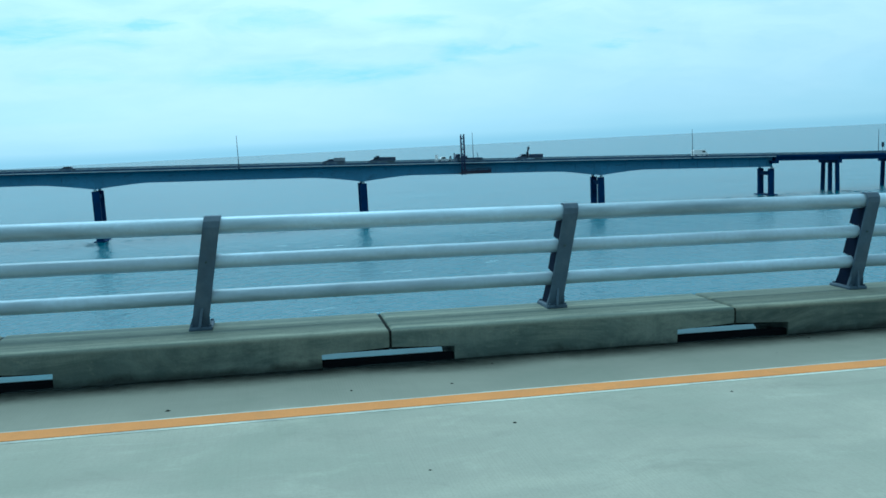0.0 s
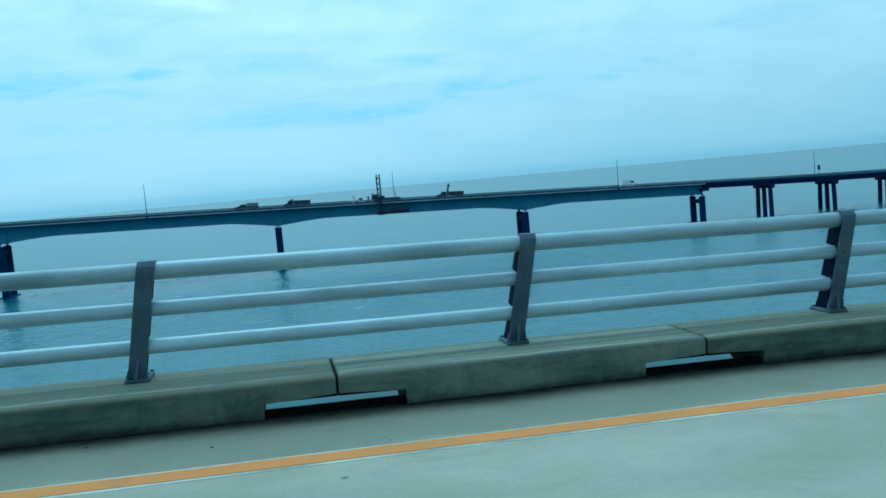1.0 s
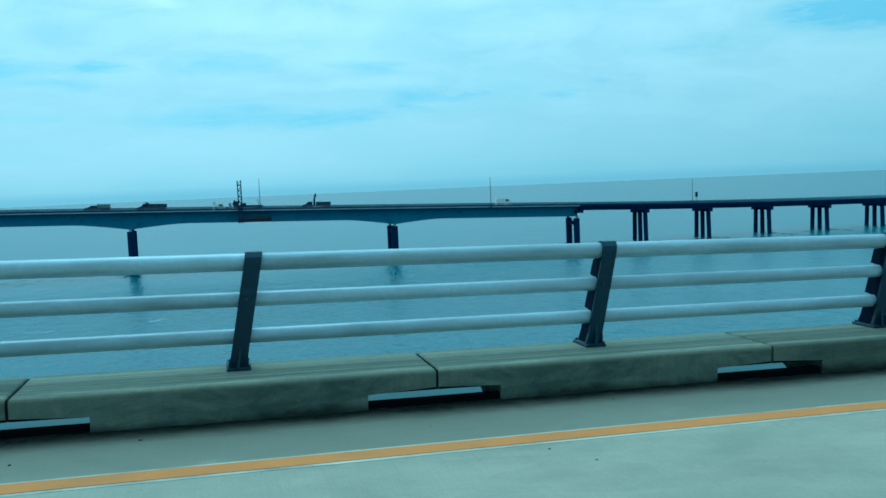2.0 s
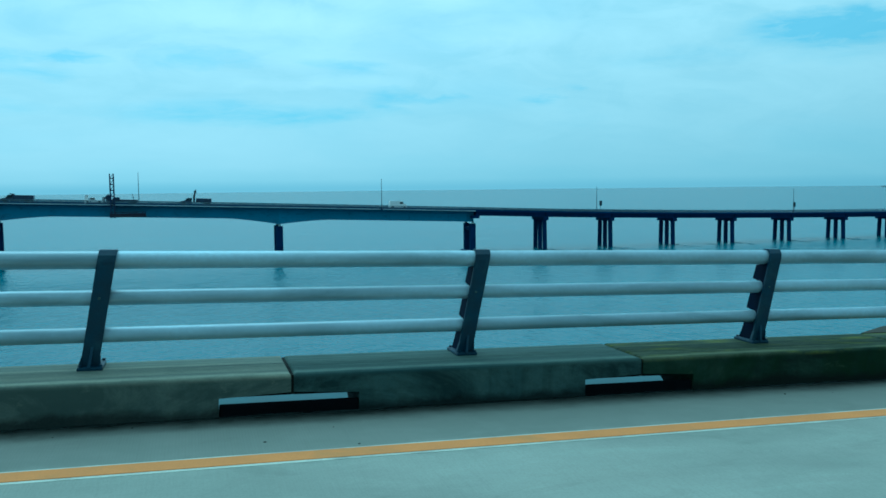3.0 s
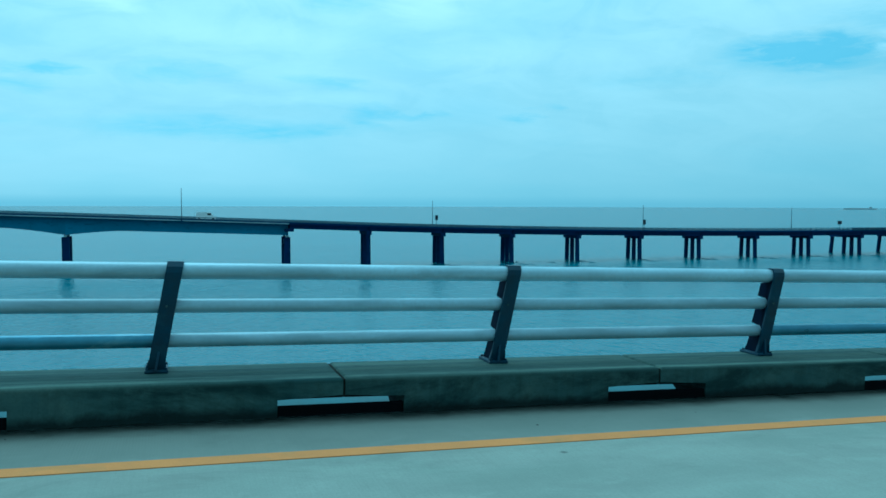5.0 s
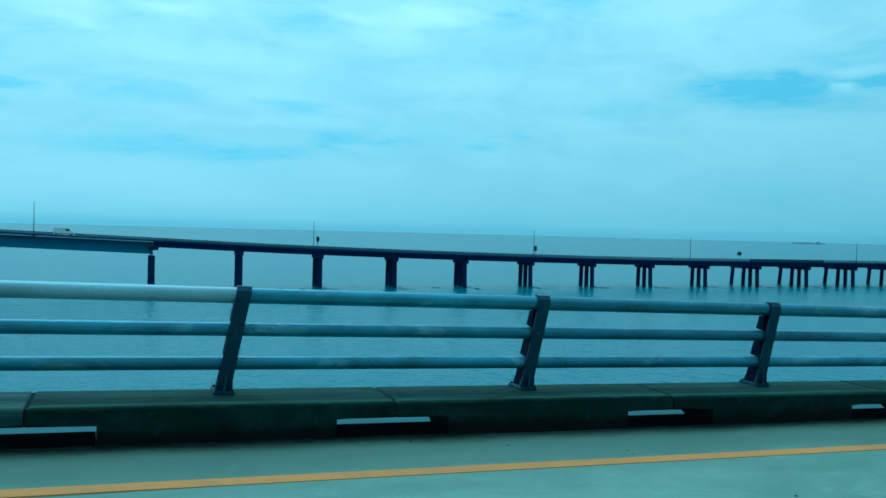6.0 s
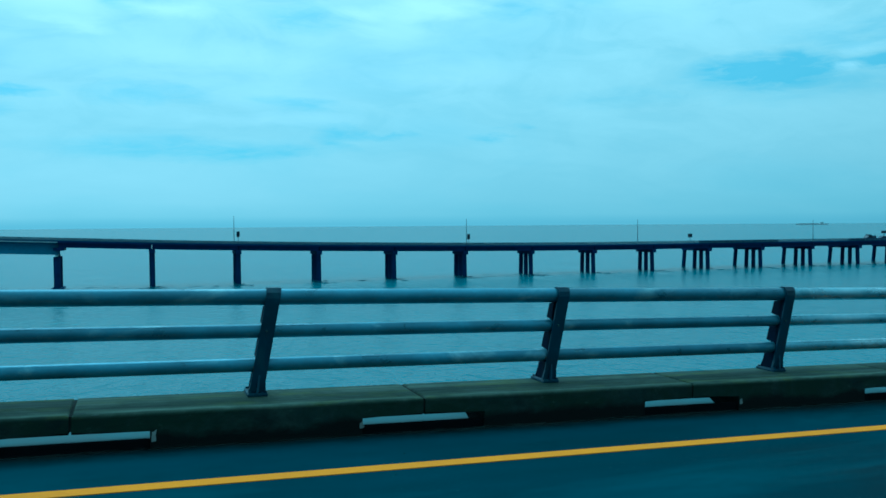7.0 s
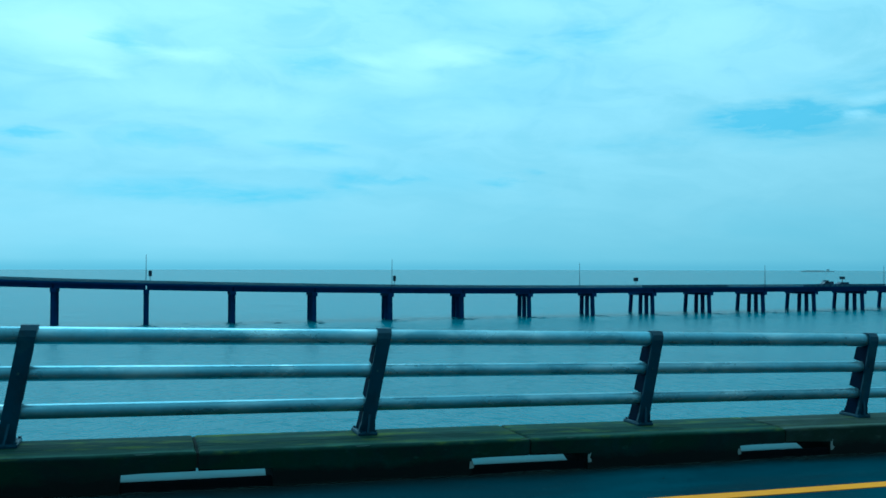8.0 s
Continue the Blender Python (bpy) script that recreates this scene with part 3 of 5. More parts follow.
ROADS = [
    ("road_1", START, 57.99, M_DECK, "pale grey concrete bridge deck with fine transverse texture"),
    ("road_6", 58.01, 141.62, M_DECK_MID, "slightly darker grey concrete bridge deck"),
    ("road_2", 141.62, 142.82, M_DECK_NEW, "lighter fresh concrete header before the finger joint"),
    ("road_3", 143.50, 145.05, M_DECK_NEW, "lighter fresh concrete patch beyond the finger joint"),
    ("road_4", 145.05, 168.90, M_DECK_OLD, "pale grey concrete bridge deck between two joints"),
    ("road_5", 169.02, END, M_ASPHALT, "dark grey asphalt road surface with fine stones"),
]
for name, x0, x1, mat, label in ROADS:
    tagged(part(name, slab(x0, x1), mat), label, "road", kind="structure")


for y in (-9.6, -5.9, -2.2):
    beam = loft(bmesh.new(), steps(START, END, 10.0), lambda x: [(y - 0.35, deck_z(x) - 0.33), (y + 0.35, deck_z(x) - 0.33), (y + 0.45, deck_z(x) - 1.75), (y - 0.45, deck_z(x) - 1.75)])
    tagged(part("deck_beam", beam, M_FARC), "plain concrete beam under the near bridge deck", "beam", "beams under the near deck", kind="structure")
for x in (-26.0, 8.0, 42.0, 76.0, 110.0, 143.4, 169.0, 203.0, 237.0):
    cap = box(bmesh.new(), x - 0.8, x + 0.8, -10.6, -1.2, road_z(x) - 2.9, road_z(x) - 1.85, 0.05)
    for y in (-8.8, -3.0):
        tube(cap, (x, y, -4), (x, y, road_z(x) - 2.88), 0.7, n=16)
    tagged(part("near_pier", cap, M_FARC), "plain two-column pier under the near bridge", "pier", "piers under the near deck", kind="structure")


def line(x0, x1, y, w, top):
    def at(x):
        c = y + (0.0 if x < 169 else min(0.065, max(-0.035, 0.065 - 0.0053 * (x - 176))))
        return [(c - w, deck_z(x) + top), (c + w, deck_z(x) + top), (c + w, deck_z(x) - 0.01), (c - w, deck_z(x) - 0.01)]
    return loft(bmesh.new(), steps(x0, x1, 6.0), at)


for x0, x1, y in ((START, 142.64, -1.165), (143.52, 168.88, -1.23), (169.04, END, -1.235)):
    tagged(part("road_marking", line(x0, x1, y, 0.060 if x0 > 169 else 0.069, 0.005), M_YELLOW if x0 < 169 else M_YELLOW_NEW), "solid yellow edge line painted along the road", "road marking", kind="structure")
    if x0 < 143:
        tagged(part("old_road_marking", line(x0, 99.0, y - 0.004, 0.096, 0.002), M_PALE), "worn pale paint under the yellow edge line", "road marking", kind="structure")


# ---------------------------------------------------------------- near bridge: parapet
def curb_mesh(name, length, slot_a, slot_b, mat, zs=0.127):
    """A kerb unit from 0 to length; slot_a / slot_b: length of the drain notch at its two ends."""
    c = 0.022
    bm = bmesh.new()
    top, z0 = CURB_H, -0.07
    # outline in (x, z), front to back drawn along y
    a, b = 0.008, length - 0.008
    out = []
    out += [(a, zs), (slot_a, zs), (slot_a, z0)] if slot_a else [(a, z0)]
    out += [(length - slot_b, z0), (length - slot_b, zs), (b, zs)] if slot_b else [(b, z0)]
    out += [(b, top), (a, top)]
    prism(bm, out, FRONT, BACK, "y")
    # cut the foot back: only the head of the unit overhangs to the outer side
    bmesh.ops.bisect_plane(bm, geom=bm.verts[:] + bm.edges[:] + bm.faces[:], plane_co=(0, 0, zs - 0.012), plane_no=(0, 0, 1))
    for v in bm.verts:
        if v.co.z < zs - 0.02 and v.co.y > 0:
            v.co.y = SLOT_BACK
    edges = [e for e in bm.edges if all(v.co.z > top - 1e-4 for v in e.verts)]
    bmesh.ops.bevel(bm, geom=edges, offset=c, segments=3, affect="EDGES", profile=0.5)
    edges = [e for e in bm.edges if all(v.co.y < FRONT + 1e-4 for v in e.verts) and all(abs(v.co.z - zs) < 1e-3 for v in e.verts)]
    bmesh.ops.bevel(bm, geom=edges, offset=0.020, segments=1, affect="EDGES")
    bm.normal_update()
    for f in bm.faces:          # under-edge of the drain notch, its shade painted black
        if f.normal.z < -0.3 and f.normal.y < -0.3:
            f.material_index = 1
    me = bpy.data.meshes.new(name)
    bm.to_mesh(me)
    bm.free()
    me.materials.append(mat)
    me.materials.append(M_SLOT_SHADE)
    return me


parapet = thing("parapet", "low concrete bridge parapet kerb with drain slots", "parapet", kind="structure")
POSTS_A = [PITCH * k for k in range(-14, 58)]
POSTS_B = [143.697 + PITCH * k for k in range(11)]
POSTS_C = [169.524 + PITCH * k for k in range(36)]
SLOT_L, SLOT_R = 0.45, 0.43
NO_SLOT = [81.0 + 0.09, 199.524 + 1.09]
joints = [x + 1.09 for x in POSTS_A[:-1]]
runs = [([START + 0.0] + [j for j in joints if j > START + 1] + [JOINT_1]), ([JOINT_1 + 0.012] + [x + 1.09 for x in POSTS_B[:-1]] + [JOINT_2 - 0.02]), ([JOINT_2 + 0.04] + [x + 1.09 for x in POSTS_C[:-1]])]
MOSS_X = [(79.0, 86.2), (197.0, 207.5)]
curb_cache = {}
slots = []
for r, js in enumerate(runs):
    for i, (a, b) in enumerate(zip(js, js[1:])):
        sa = 0.0 if i == 0 else SLOT_R
        sb = 0.0 if i == len(js) - 2 else SLOT_L
        if r == 2 and sa:
            sa = 0.51
        if r == 2 and sb:
            sb = 0.49
        for q in NO_SLOT:
            if abs(a - q) < 0.6:
                sa = 0.0
            if abs(b - q) < 0.6:
                sb = 0.0
        mossy = any(lo < (a + b) / 2 < hi for lo, hi in MOSS_X)
        old = a > 148.4
        mid = 75.5 < a < 79 or a > 84
        key = (round(b - a, 3), sa, sb, mossy, old, mid, r, 140.9 < a < 146)
        if key not in curb_cache:
            curb_cache[key] = curb_mesh("kerb_unit", b - a, sa, sb, (M_MOSS_SHADED if r == 2 else M_MOSS) if mossy else M_CURB_BLUE if 140.9 < a < 146 else (M_CURB_LATE if r == 2 else M_CURB_OLD) if old else M_CURB_MID if mid else M_CURB, 0.104 if r == 2 else 0.127)
        if sb:
            slots.append((b, sb, SLOT_R if r < 2 else 0.51, r))
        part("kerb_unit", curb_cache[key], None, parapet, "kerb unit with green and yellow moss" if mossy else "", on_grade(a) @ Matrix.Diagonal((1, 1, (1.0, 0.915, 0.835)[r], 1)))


FILL = bpy.data.meshes.new("joint_filler")
fill_bm = box(bmesh.new(), -0.0085, 0.0085, FRONT + 0.014, BACK - 0.014, 0.13, CURB_H - 0.012)
fill_bm.to_mesh(FILL)
fill_bm.free()
FILL.materials.append(M_SILT)
for r, js in enumerate(runs):
    for j in js[1:-1]:
        part("joint_filler", FILL, None, parapet, "", on_grade(j) @ Matrix.Diagonal((1, 1, (1.0, 0.915, 0.835)[r], 1)))

# washed ledge of the slab's edge, outside the kerb
for x0, x1 in ((START, 143.1), (143.5, 168.9), (169.02, END)):
    ledge = loft(bmesh.new(), steps(x0, x1, 6.0), lambda x: [(SLOT_BACK - 0.01, road_z(x) - 0.075), (0.62, road_z(x) - 0.09), (0.62, road_z(x) - 0.40), (SLOT_BACK - 0.01, road_z(x) - 0.40)])
    tagged(part("slab_edge", ledge, M_LEDGE), "pale washed concrete ledge outside the parapet kerb", "ledge", kind="structure")

# black bars added in the drain slots for their shaded floor, and chalky spalls at their ends on the asphalt stretch
slot_shade_cache = {}
for x, lo, hi, r in slots:
    if (lo, hi, r) not in slot_shade_cache:
        bm = box(bmesh.new(), -lo + 0.003, hi - 0.003, FRONT + 0.012, FRONT + 0.055, -0.07, (0.080, 0.072, 0.028)[r], 0.008)
        me = bpy.data.meshes.new("drain_sill")
        bm.to_mesh(me)
        bm.free()
        me.materials.append(M_SLOT_SHADE)
        slot_shade_cache[(lo, hi, r)] = me
    part("drain_sill", slot_shade_cache[(lo, hi, r)], None, parapet, "", on_grade(x))
grit_rnd = random.Random(31)
# film along the kerb foot: dirt, with the soft shade there painted in
silt = bmesh.new()
for a, b in ((START, 142.6), (143.6, 168.85), (169.1, END)):
    xs = steps(a, b, 0.16)
    prev = None
    for x in xs:
        z = deck_z(x)
        ring = [silt.verts.new(c) for c in ((x, FRONT - 0.42, z + 0.0012), (x, FRONT - 0.10, z + 0.003), (x, FRONT + 0.004, z + 0.010 + 0.006 * grit_rnd.random()))]
        if prev:
            for i in range(2):
                silt.faces.new((prev[i], ring[i], ring[i + 1], prev[i + 1]))
        prev = ring
tagged(part("gutter_silt", silt, M_GUTTER_FILM), "dark film of silt and painted shade along the kerb foot", "silt", kind="stuff")
grit = bmesh.new()
LUMPS = [(39.12, -0.62), (39.17, -1.03), (39.6, -1.56), (38.87, -1.0), (89.19, -1.81), (166.36, -0.77), (1.54, -1.63)]
for i in range(420):
    x = grit_rnd.uniform(START, 235)
    y = -0.42 - abs(grit_rnd.gauss(0, 0.5)) if i % 3 else grit_rnd.uniform(-3.5, -0.4)
    s = grit_rnd.uniform(0.006, 0.016) * (1.8 if i % 29 == 0 else 1.0)
    if i < len(LUMPS):
        (x, y), s = LUMPS[i], 0.015
    z = deck_z(x)
    n = 5
    low = [grit.verts.new((x + s * grit_rnd.uniform(0.7, 1.6) * math.cos(k * 1.257), y + s * math.sin(k * 1.257), z - 0.002)) for k in range(n)]
    tip = grit.verts.new((x, y, z + s * grit_rnd.uniform(0.3, 0.6)))
    for k in range(n):
        grit.faces.new((low[k], low[(k + 1) % n], tip))
# hairline cracks across the slab, a little sunk and dirty
for x0, y1 in ((38.9, -2.6), (12.4, -3.2), (61.7, -2.2), (97.3, -3.0), (121.2, -2.8), (155.4, -2.7)):
    crack = bmesh.new()
    prev, x = None, x0
    for y in steps(FRONT - 0.02, y1, 0.09):
        x += grit_rnd.gauss(-0.004, 0.026)
        w = 0.0004 + 0.0014 * grit_rnd.random() ** 2
        ring = [crack.verts.new((x - w, y, deck_z(x) + 0.0012)), crack.verts.new((x + w, y, deck_z(x) + 0.0012))]
        if prev:
            crack.faces.new((prev[0], prev[1], ring[1], ring[0]))
        prev = ring
    tagged(part("crack", crack, M_CRACK), "thin dirty crack across the concrete deck", "crack", "cracks in the deck", kind="structure")
tagged(part("grit", grit, M_SILT), "stray dark grit scattered over the bridge deck", "grit", kind="stuff")
rnd = random.Random(5)
for x, lo, hi, r in slots:
    if x < 160:
        continue
    if 164 < x < 165:
        for u0, u1, h in ((-0.11, -0.055, 0.085), (-0.035, 0.0, 0.115)):
            bm = prism(bmesh.new(), [(u0, 0.0), (u1 - 0.012, 0.004), (u1 - 0.004, h * 0.5), (u1 + 0.014, h), (u1 - 0.006, h * 0.95), (u1 - 0.024, h * 0.45)], FRONT - 0.005, FRONT + 0.01, "y")
            part("spall", bm, M_CHALK, parapet, "", on_grade(x) @ Matrix.Translation((-lo - 0.03, 0, 0.012)))
    for e in [q for q in (hi, -lo) if rnd.random() < (0.7 if q > 0 else 0.3)]:
        bm = bmesh.new()
        h = rnd.uniform(0.05, 0.095)
        out = [(-0.006, 0.0), (0.016, 0.004), (0.024, h * 0.3), (0.013, h * 0.55), (0.018, h), (0.004, h * 0.82), (-0.006, h * 0.9), (-0.010, h * 0.45)]
        prism(bm, [(u * rnd.uniform(0.6, 1.5), v * rnd.uniform(0.88, 1.12) + 0.012) for u, v in out], FRONT - 0.004, FRONT + 0.01, "y")
        part("spall", bm, M_CHALK, parapet, "", on_grade(x) @ Matrix.Translation((e + (0.012 if e > 0 else -0.012), 0, 0)))


# broken chalky mortar where the deck meets the kerb
crumb = bmesh.new()
for a, b, p in ((160.0, 168.7, 0.30),):
    x = a
    while x < b:
        l = rnd.uniform(0.05, 0.30)
        if rnd.random() < p:
            n = max(2, int(l / 0.03))
            prev = None
            for i in range(n + 1):
                q = x + l * i / n
                e = 1.0 if 0 < i < n else 0.25
                w, h = e * rnd.uniform(0.004, 0.020), e * rnd.uniform(0.002, 0.010)
                ring = [crumb.verts.new((q, FRONT - y, deck_z(q) + z)) for y, z in ((w, 0.0), (w * 0.5, h * 0.8 + 0.004), (-0.003, h + 0.008))]
                if prev:
                    for k in (0, 1):
                        crumb.faces.new((prev[k], ring[k], ring[k + 1], prev[k + 1]))
                prev = ring
        x += l + rnd.uniform(0.0, 0.12)
# thin jagged skins of mortar spilt on the deck beside the kerb
for i in range(44):
    x, y, l = rnd.uniform(163.2, 164.75), FRONT - 0.03 - 0.26 * rnd.random() ** 1.5, rnd.uniform(0.03, 0.17)
    n = 11
    rim = [crumb.verts.new((x + l * math.cos(k * math.tau / n) * rnd.uniform(0.5, 1.2), y + 0.017 * math.sin(k * math.tau / n) * rnd.uniform(0.1, 1.8), deck_z(x) + 0.003)) for k in range(n)]
    hub = crumb.verts.new((x, y, deck_z(x) + 0.006))
    for k in range(n):
        crumb.faces.new((rim[k], rim[(k + 1) % n], hub))
tagged(part("mortar_crumbs", crumb, M_CHALK), "broken pale mortar along the foot of the kerb", "mortar", kind="stuff")


chip_rnd = random.Random(23)
for x in [q for q in steps(171, 230, 1.3)] + [q for q in steps(149, 168, 2.6)]:
    x += chip_rnd.uniform(-0.5, 0.5)
    w, h = chip_rnd.uniform(0.02, 0.07), chip_rnd.uniform(0.006, 0.016)
    top = CURB_H * (0.835 if x > JOINT_2 else 0.915)
    chip = prism(bmesh.new(), [(-w, top - 0.004), (-w * 0.3, top - h - 0.004), (w * 0.5, top - h * 0.7), (w, top - 0.003)], FRONT + 0.004, FRONT + 0.022, "y")
    part("chip", chip, M_CHIP, parapet, "", on_grade(x))


# ---------------------------------------------------------------- near bridge: railing


def tall(x):
    """Past the finger joint the railing is stretched taller over a lower kerb, to fit the camera's view."""
    if x > JOINT_2:
        return Matrix.Translation((0, 0, -0.0656)) @ Matrix.Diagonal((1, 1, 1.085, 1))
    return Matrix.Translation((0, 0, -0.036)) @ Matrix.Diagonal((1, 1, 1.054, 1)) if x > JOINT_1 + 0.1 else Matrix.Identity(4)


LEAN = 0.160                     # forward shear of the posts per metre, shaped to fit the camera's view
RAILS = ((0.957, 0.057, 0.080), (0.715, 0.049, 0.092), (0.474, 0.049, 0.104))   # height, radius, y
railing = thing("railing", "bridge railing of three round grey metal rails on dark posts sheared to the view", "railing")


def post_mesh(paint):
    bm = bmesh.new()
    lo, hi = CURB_H + 0.02, 1.012
    # front flange, folded over the top rail
    ring = []
    flange = [(0.040, lo), (0.0, hi - 0.06), (0.008, hi - 0.02), (0.035, hi + 0.012), (0.085, hi + 0.014), (0.125, hi - 0.008), (0.148, hi - 0.05),
              (0.138, hi - 0.05), (0.118, hi - 0.014), (0.085, hi + 0.003), (0.042, hi + 0.001), (0.02, hi - 0.025), (0.014, hi - 0.06), (0.058, lo)]
    prism(bm, flange, -0.054, 0.054, "x")
    # tapered web with a bite for each rail
    def back(z):
        return 0.205 - (z - 0.28) * 0.055
    web = [(0.05, lo), (0.225, lo), (back(0.36), 0.36)]
    for z, r, y in RAILS[::-1]:
        web += [(back(z), z - r - 0.012), (y + 0.02, z - r), (y - r * 0.6, z), (y + 0.02, z + r)]
        if z < 0.9:
            web += [(back(z), z + r + 0.012)]
    web += [(0.02, 0.9)]
    seen = set(bm.faces)
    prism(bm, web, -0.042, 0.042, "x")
    # the web's faces take a darker colour than the flange
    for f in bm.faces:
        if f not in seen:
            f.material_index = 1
    # foot plate with bolts
    box(bm, -0.070, 0.084, 0.004, 0.252, CURB_H - 0.004, CURB_H + 0.024, 0.011)
    for x in (-0.052, 0.066):
        for y in (0.022, 0.228):
            tube(bm, (x, y, CURB_H + 0.018), (x, y, CURB_H + 0.036), 0.011, n=6)
    # stiffening rib up the foot of the flange, and its two flared toes
    prism(bm, [(-0.004, lo), (0.05, lo), (0.045, lo + 0.13), (0.034, lo + 0.13)], -0.009, 0.009, "x")
    for k in (-1, 1):
        prism(bm, [(k * 0.050, lo), (k * 0.068, lo), (k * 0.054, lo + 0.075), (k * 0.050, lo + 0.075)], 0.030, 0.056, "y")
    # bolt through the flange into the middle rail
    seen = set(bm.faces)
    tube(bm, (-0.006, 0.004, 0.722), (-0.006, 0.022, 0.722), 0.008, 0.008, n=8)
    for f in bm.faces:
        if f not in seen:
            f.material_index = 2
    for v in bm.verts:
        v.co.x += (v.co.z - CURB_H) * LEAN - 0.142
    me = bpy.data.meshes.new("post")
    bm.to_mesh(me)
    bm.free()
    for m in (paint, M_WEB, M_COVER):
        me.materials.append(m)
    return me


# posts before x = 33 take the copy lightened for glare
POST, POST_VEILED = post_mesh(M_POST), post_mesh(M_POST_VEILED)
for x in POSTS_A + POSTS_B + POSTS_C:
    veiled = x < 33
    part("post", POST_VEILED if veiled else POST, None, railing, "leaning post painted paler for glare" if veiled else "", on_grade(x) @ tall(x))


def rail_mesh(length, r, mat):
    bm = bmesh.new()
    n = 16
    for x0, x1, k in ((0, length, 1.0),):
        tube(bm, (x0, 0, 0), (x1, 0, 0), r * k, n=n)
    for p in bm.faces:
        p.smooth = len(p.verts) == 4
    for e in bm.edges:
        e.smooth = all(len(f.verts) == 4 for f in e.link_faces)
    me = bpy.data.meshes.new("rail")
    bm.to_mesh(me)
    bm.free()
    me.materials.append(mat)
    return me


rail_cache = {}
rail_rnd = random.Random(17)      # some bays are tarnished darker than others


def rail_run(xs):
    for a, b in zip(xs, xs[1:]):
        for z, r, y in RAILS:
            s = (z - 1.0) * 0.12
            dull = (138 < a < 143.4 and z > 0.6) or (143.4 < a < 144 and 0.6 < z < 0.9)
            murky = 132 < a < 138 and 0.6 < z < 0.9
            clean = (136 < a < 148 and not murky) or (z > 0.9 and (146 < a < 150 or 166 < a < 169.1))
            old = dull or murky or (rail_rnd.random() < (0.0 if a < 118 else 0.15 if a < 143 else 1.0) and not clean)
            grey = old and a > 181
            key = (round(b - a, 3), r, old, dull, grey)
            if key not in rail_cache:
                rail_cache[key] = rail_mesh(b - a, r, M_RAIL_DULL if dull else M_RAIL_GREY if grey else M_RAIL_OLD if old else M_RAIL)
            part("rail", rail_cache[key], None, railing, "", on_grade(a + s) @ tall(a) @ Matrix.Translation((0, y, z)))


rail_run(POSTS_A + [143.50])
rail_run([143.51] + POSTS_B + [169.07])
rail_run([169.215] + POSTS_C)
# slip sleeves over the rails at the finger joint
for z, r, y in RAILS:
    bm = tube(bmesh.new(), (0, 0, 0), (0.18, 0, 0), r * 0.86, n=16)
    part("sleeve", bm, M_POST, railing, "dark slip sleeve", on_grade(143.40 + (z - 1) * 0.12) @ Matrix.Translation((0, y, z)))

# ---------------------------------------------------------------- finger joint and second joint
finger = thing("finger_joint", "galvanised steel finger expansion joint across the concrete deck", "expansion joint",
               m=on_grade(143.16, 0, -0.012) @ Matrix.Rotation(-0.09, 4, "Z"))
part("plate", box(bmesh.new(), -0.80, -0.17, -11.4, FRONT - 0.01, -0.06, 0.004, 0.004), M_GALV, finger, "pale steel plate")
part("plate", box(bmesh.new(), 0.10, 0.40, -11.4, FRONT - 0.01, -0.09, -0.006, 0.004), M_GALV, finger, "pale steel plate")
part("trough", box(bmesh.new(), -0.22, 0.14, -11.4, FRONT, -0.30, -0.16), M_RUBBER, finger, "black trough")
FING_A = prism(bmesh.new(), [(0.0, -0.028), (0.165, -0.026), (0.182, -0.014), (0.182, 0.014), (0.165, 0.026), (0.0, 0.028)], -0.006, 0.003, "z")
fa = bpy.data.meshes.new("finger")
FING_A.to_mesh(fa)
FING_A.free()
fa.materials.append(M_GALV)
y = FRONT - 0.06
while y > -6.0:
    part("finger", fa, None, finger, "", pose(-0.17, y, 0))
    part("finger", fa, None, finger, "", pose(0.10, y - 0.0575, -0.004, 0, 0, 180))
    y -= 0.115
cover = thing("joint_cover", "blue-grey steel cover plate over the parapet joint", "cover plate", m=on_grade(143.3))
part("face_plate", box(bmesh.new(), -0.60, 0.09, FRONT - 0.007, FRONT - 0.001, 0.012, CURB_H - 0.022, 0.003), M_COVER, cover)
part("top_plate", box(bmesh.new(), -0.34, -0.02, FRONT + 0.02, FRONT + 0.16, CURB_H + 0.001, CURB_H + 0.006, 0.002), M_PLATE, cover, "greyish top plate")
for x in (-0.2,):
    part("bolt", tube(bmesh.new(), (x, FRONT - 0.02, 0.13), (x, FRONT - 0.011, 0.13), 0.016, n=6), M_STEEL, cover)
flake_rnd = random.Random(41)
for x, y, z, r in ((143.34, FRONT - 0.002, 0.205, 0.045), (143.40, FRONT + 0.03, CURB_H * 0.915 - 0.002, 0.06), (143.43, FRONT + 0.12, CURB_H * 0.915 - 0.002, 0.05), (143.36, FRONT + 0.2, CURB_H * 0.915 - 0.002, 0.04)):
    up = y > FRONT
    ring = [(r * flake_rnd.uniform(0.5, 1.3) * math.cos(k * 0.785), r * flake_rnd.uniform(0.4, 0.9) * math.sin(k * 0.785)) for k in range(8)]
    flake = prism(bmesh.new(), ring, 0.0, 0.006, "z" if up else "y")
    part("flake", flake, M_CHALK, cover, "broken pale mortar", Matrix.Translation((x - 143.3, y - (0.0 if up else 0.004), z)))
seal = thing("joint_seal", "black sealed gap where concrete deck meets asphalt", "expansion joint", m=on_grade(168.96, 0, -0.035))
part("strip", box(bmesh.new(), -0.06, 0.06, -11.4, FRONT - 0.002, -0.3, -0.02), M_RUBBER, seal)
part("filler", box(bmesh.new(), -0.018, 0.038, FRONT + 0.02, BACK - 0.02, -0.3, 0.24), M_RUBBER, seal)


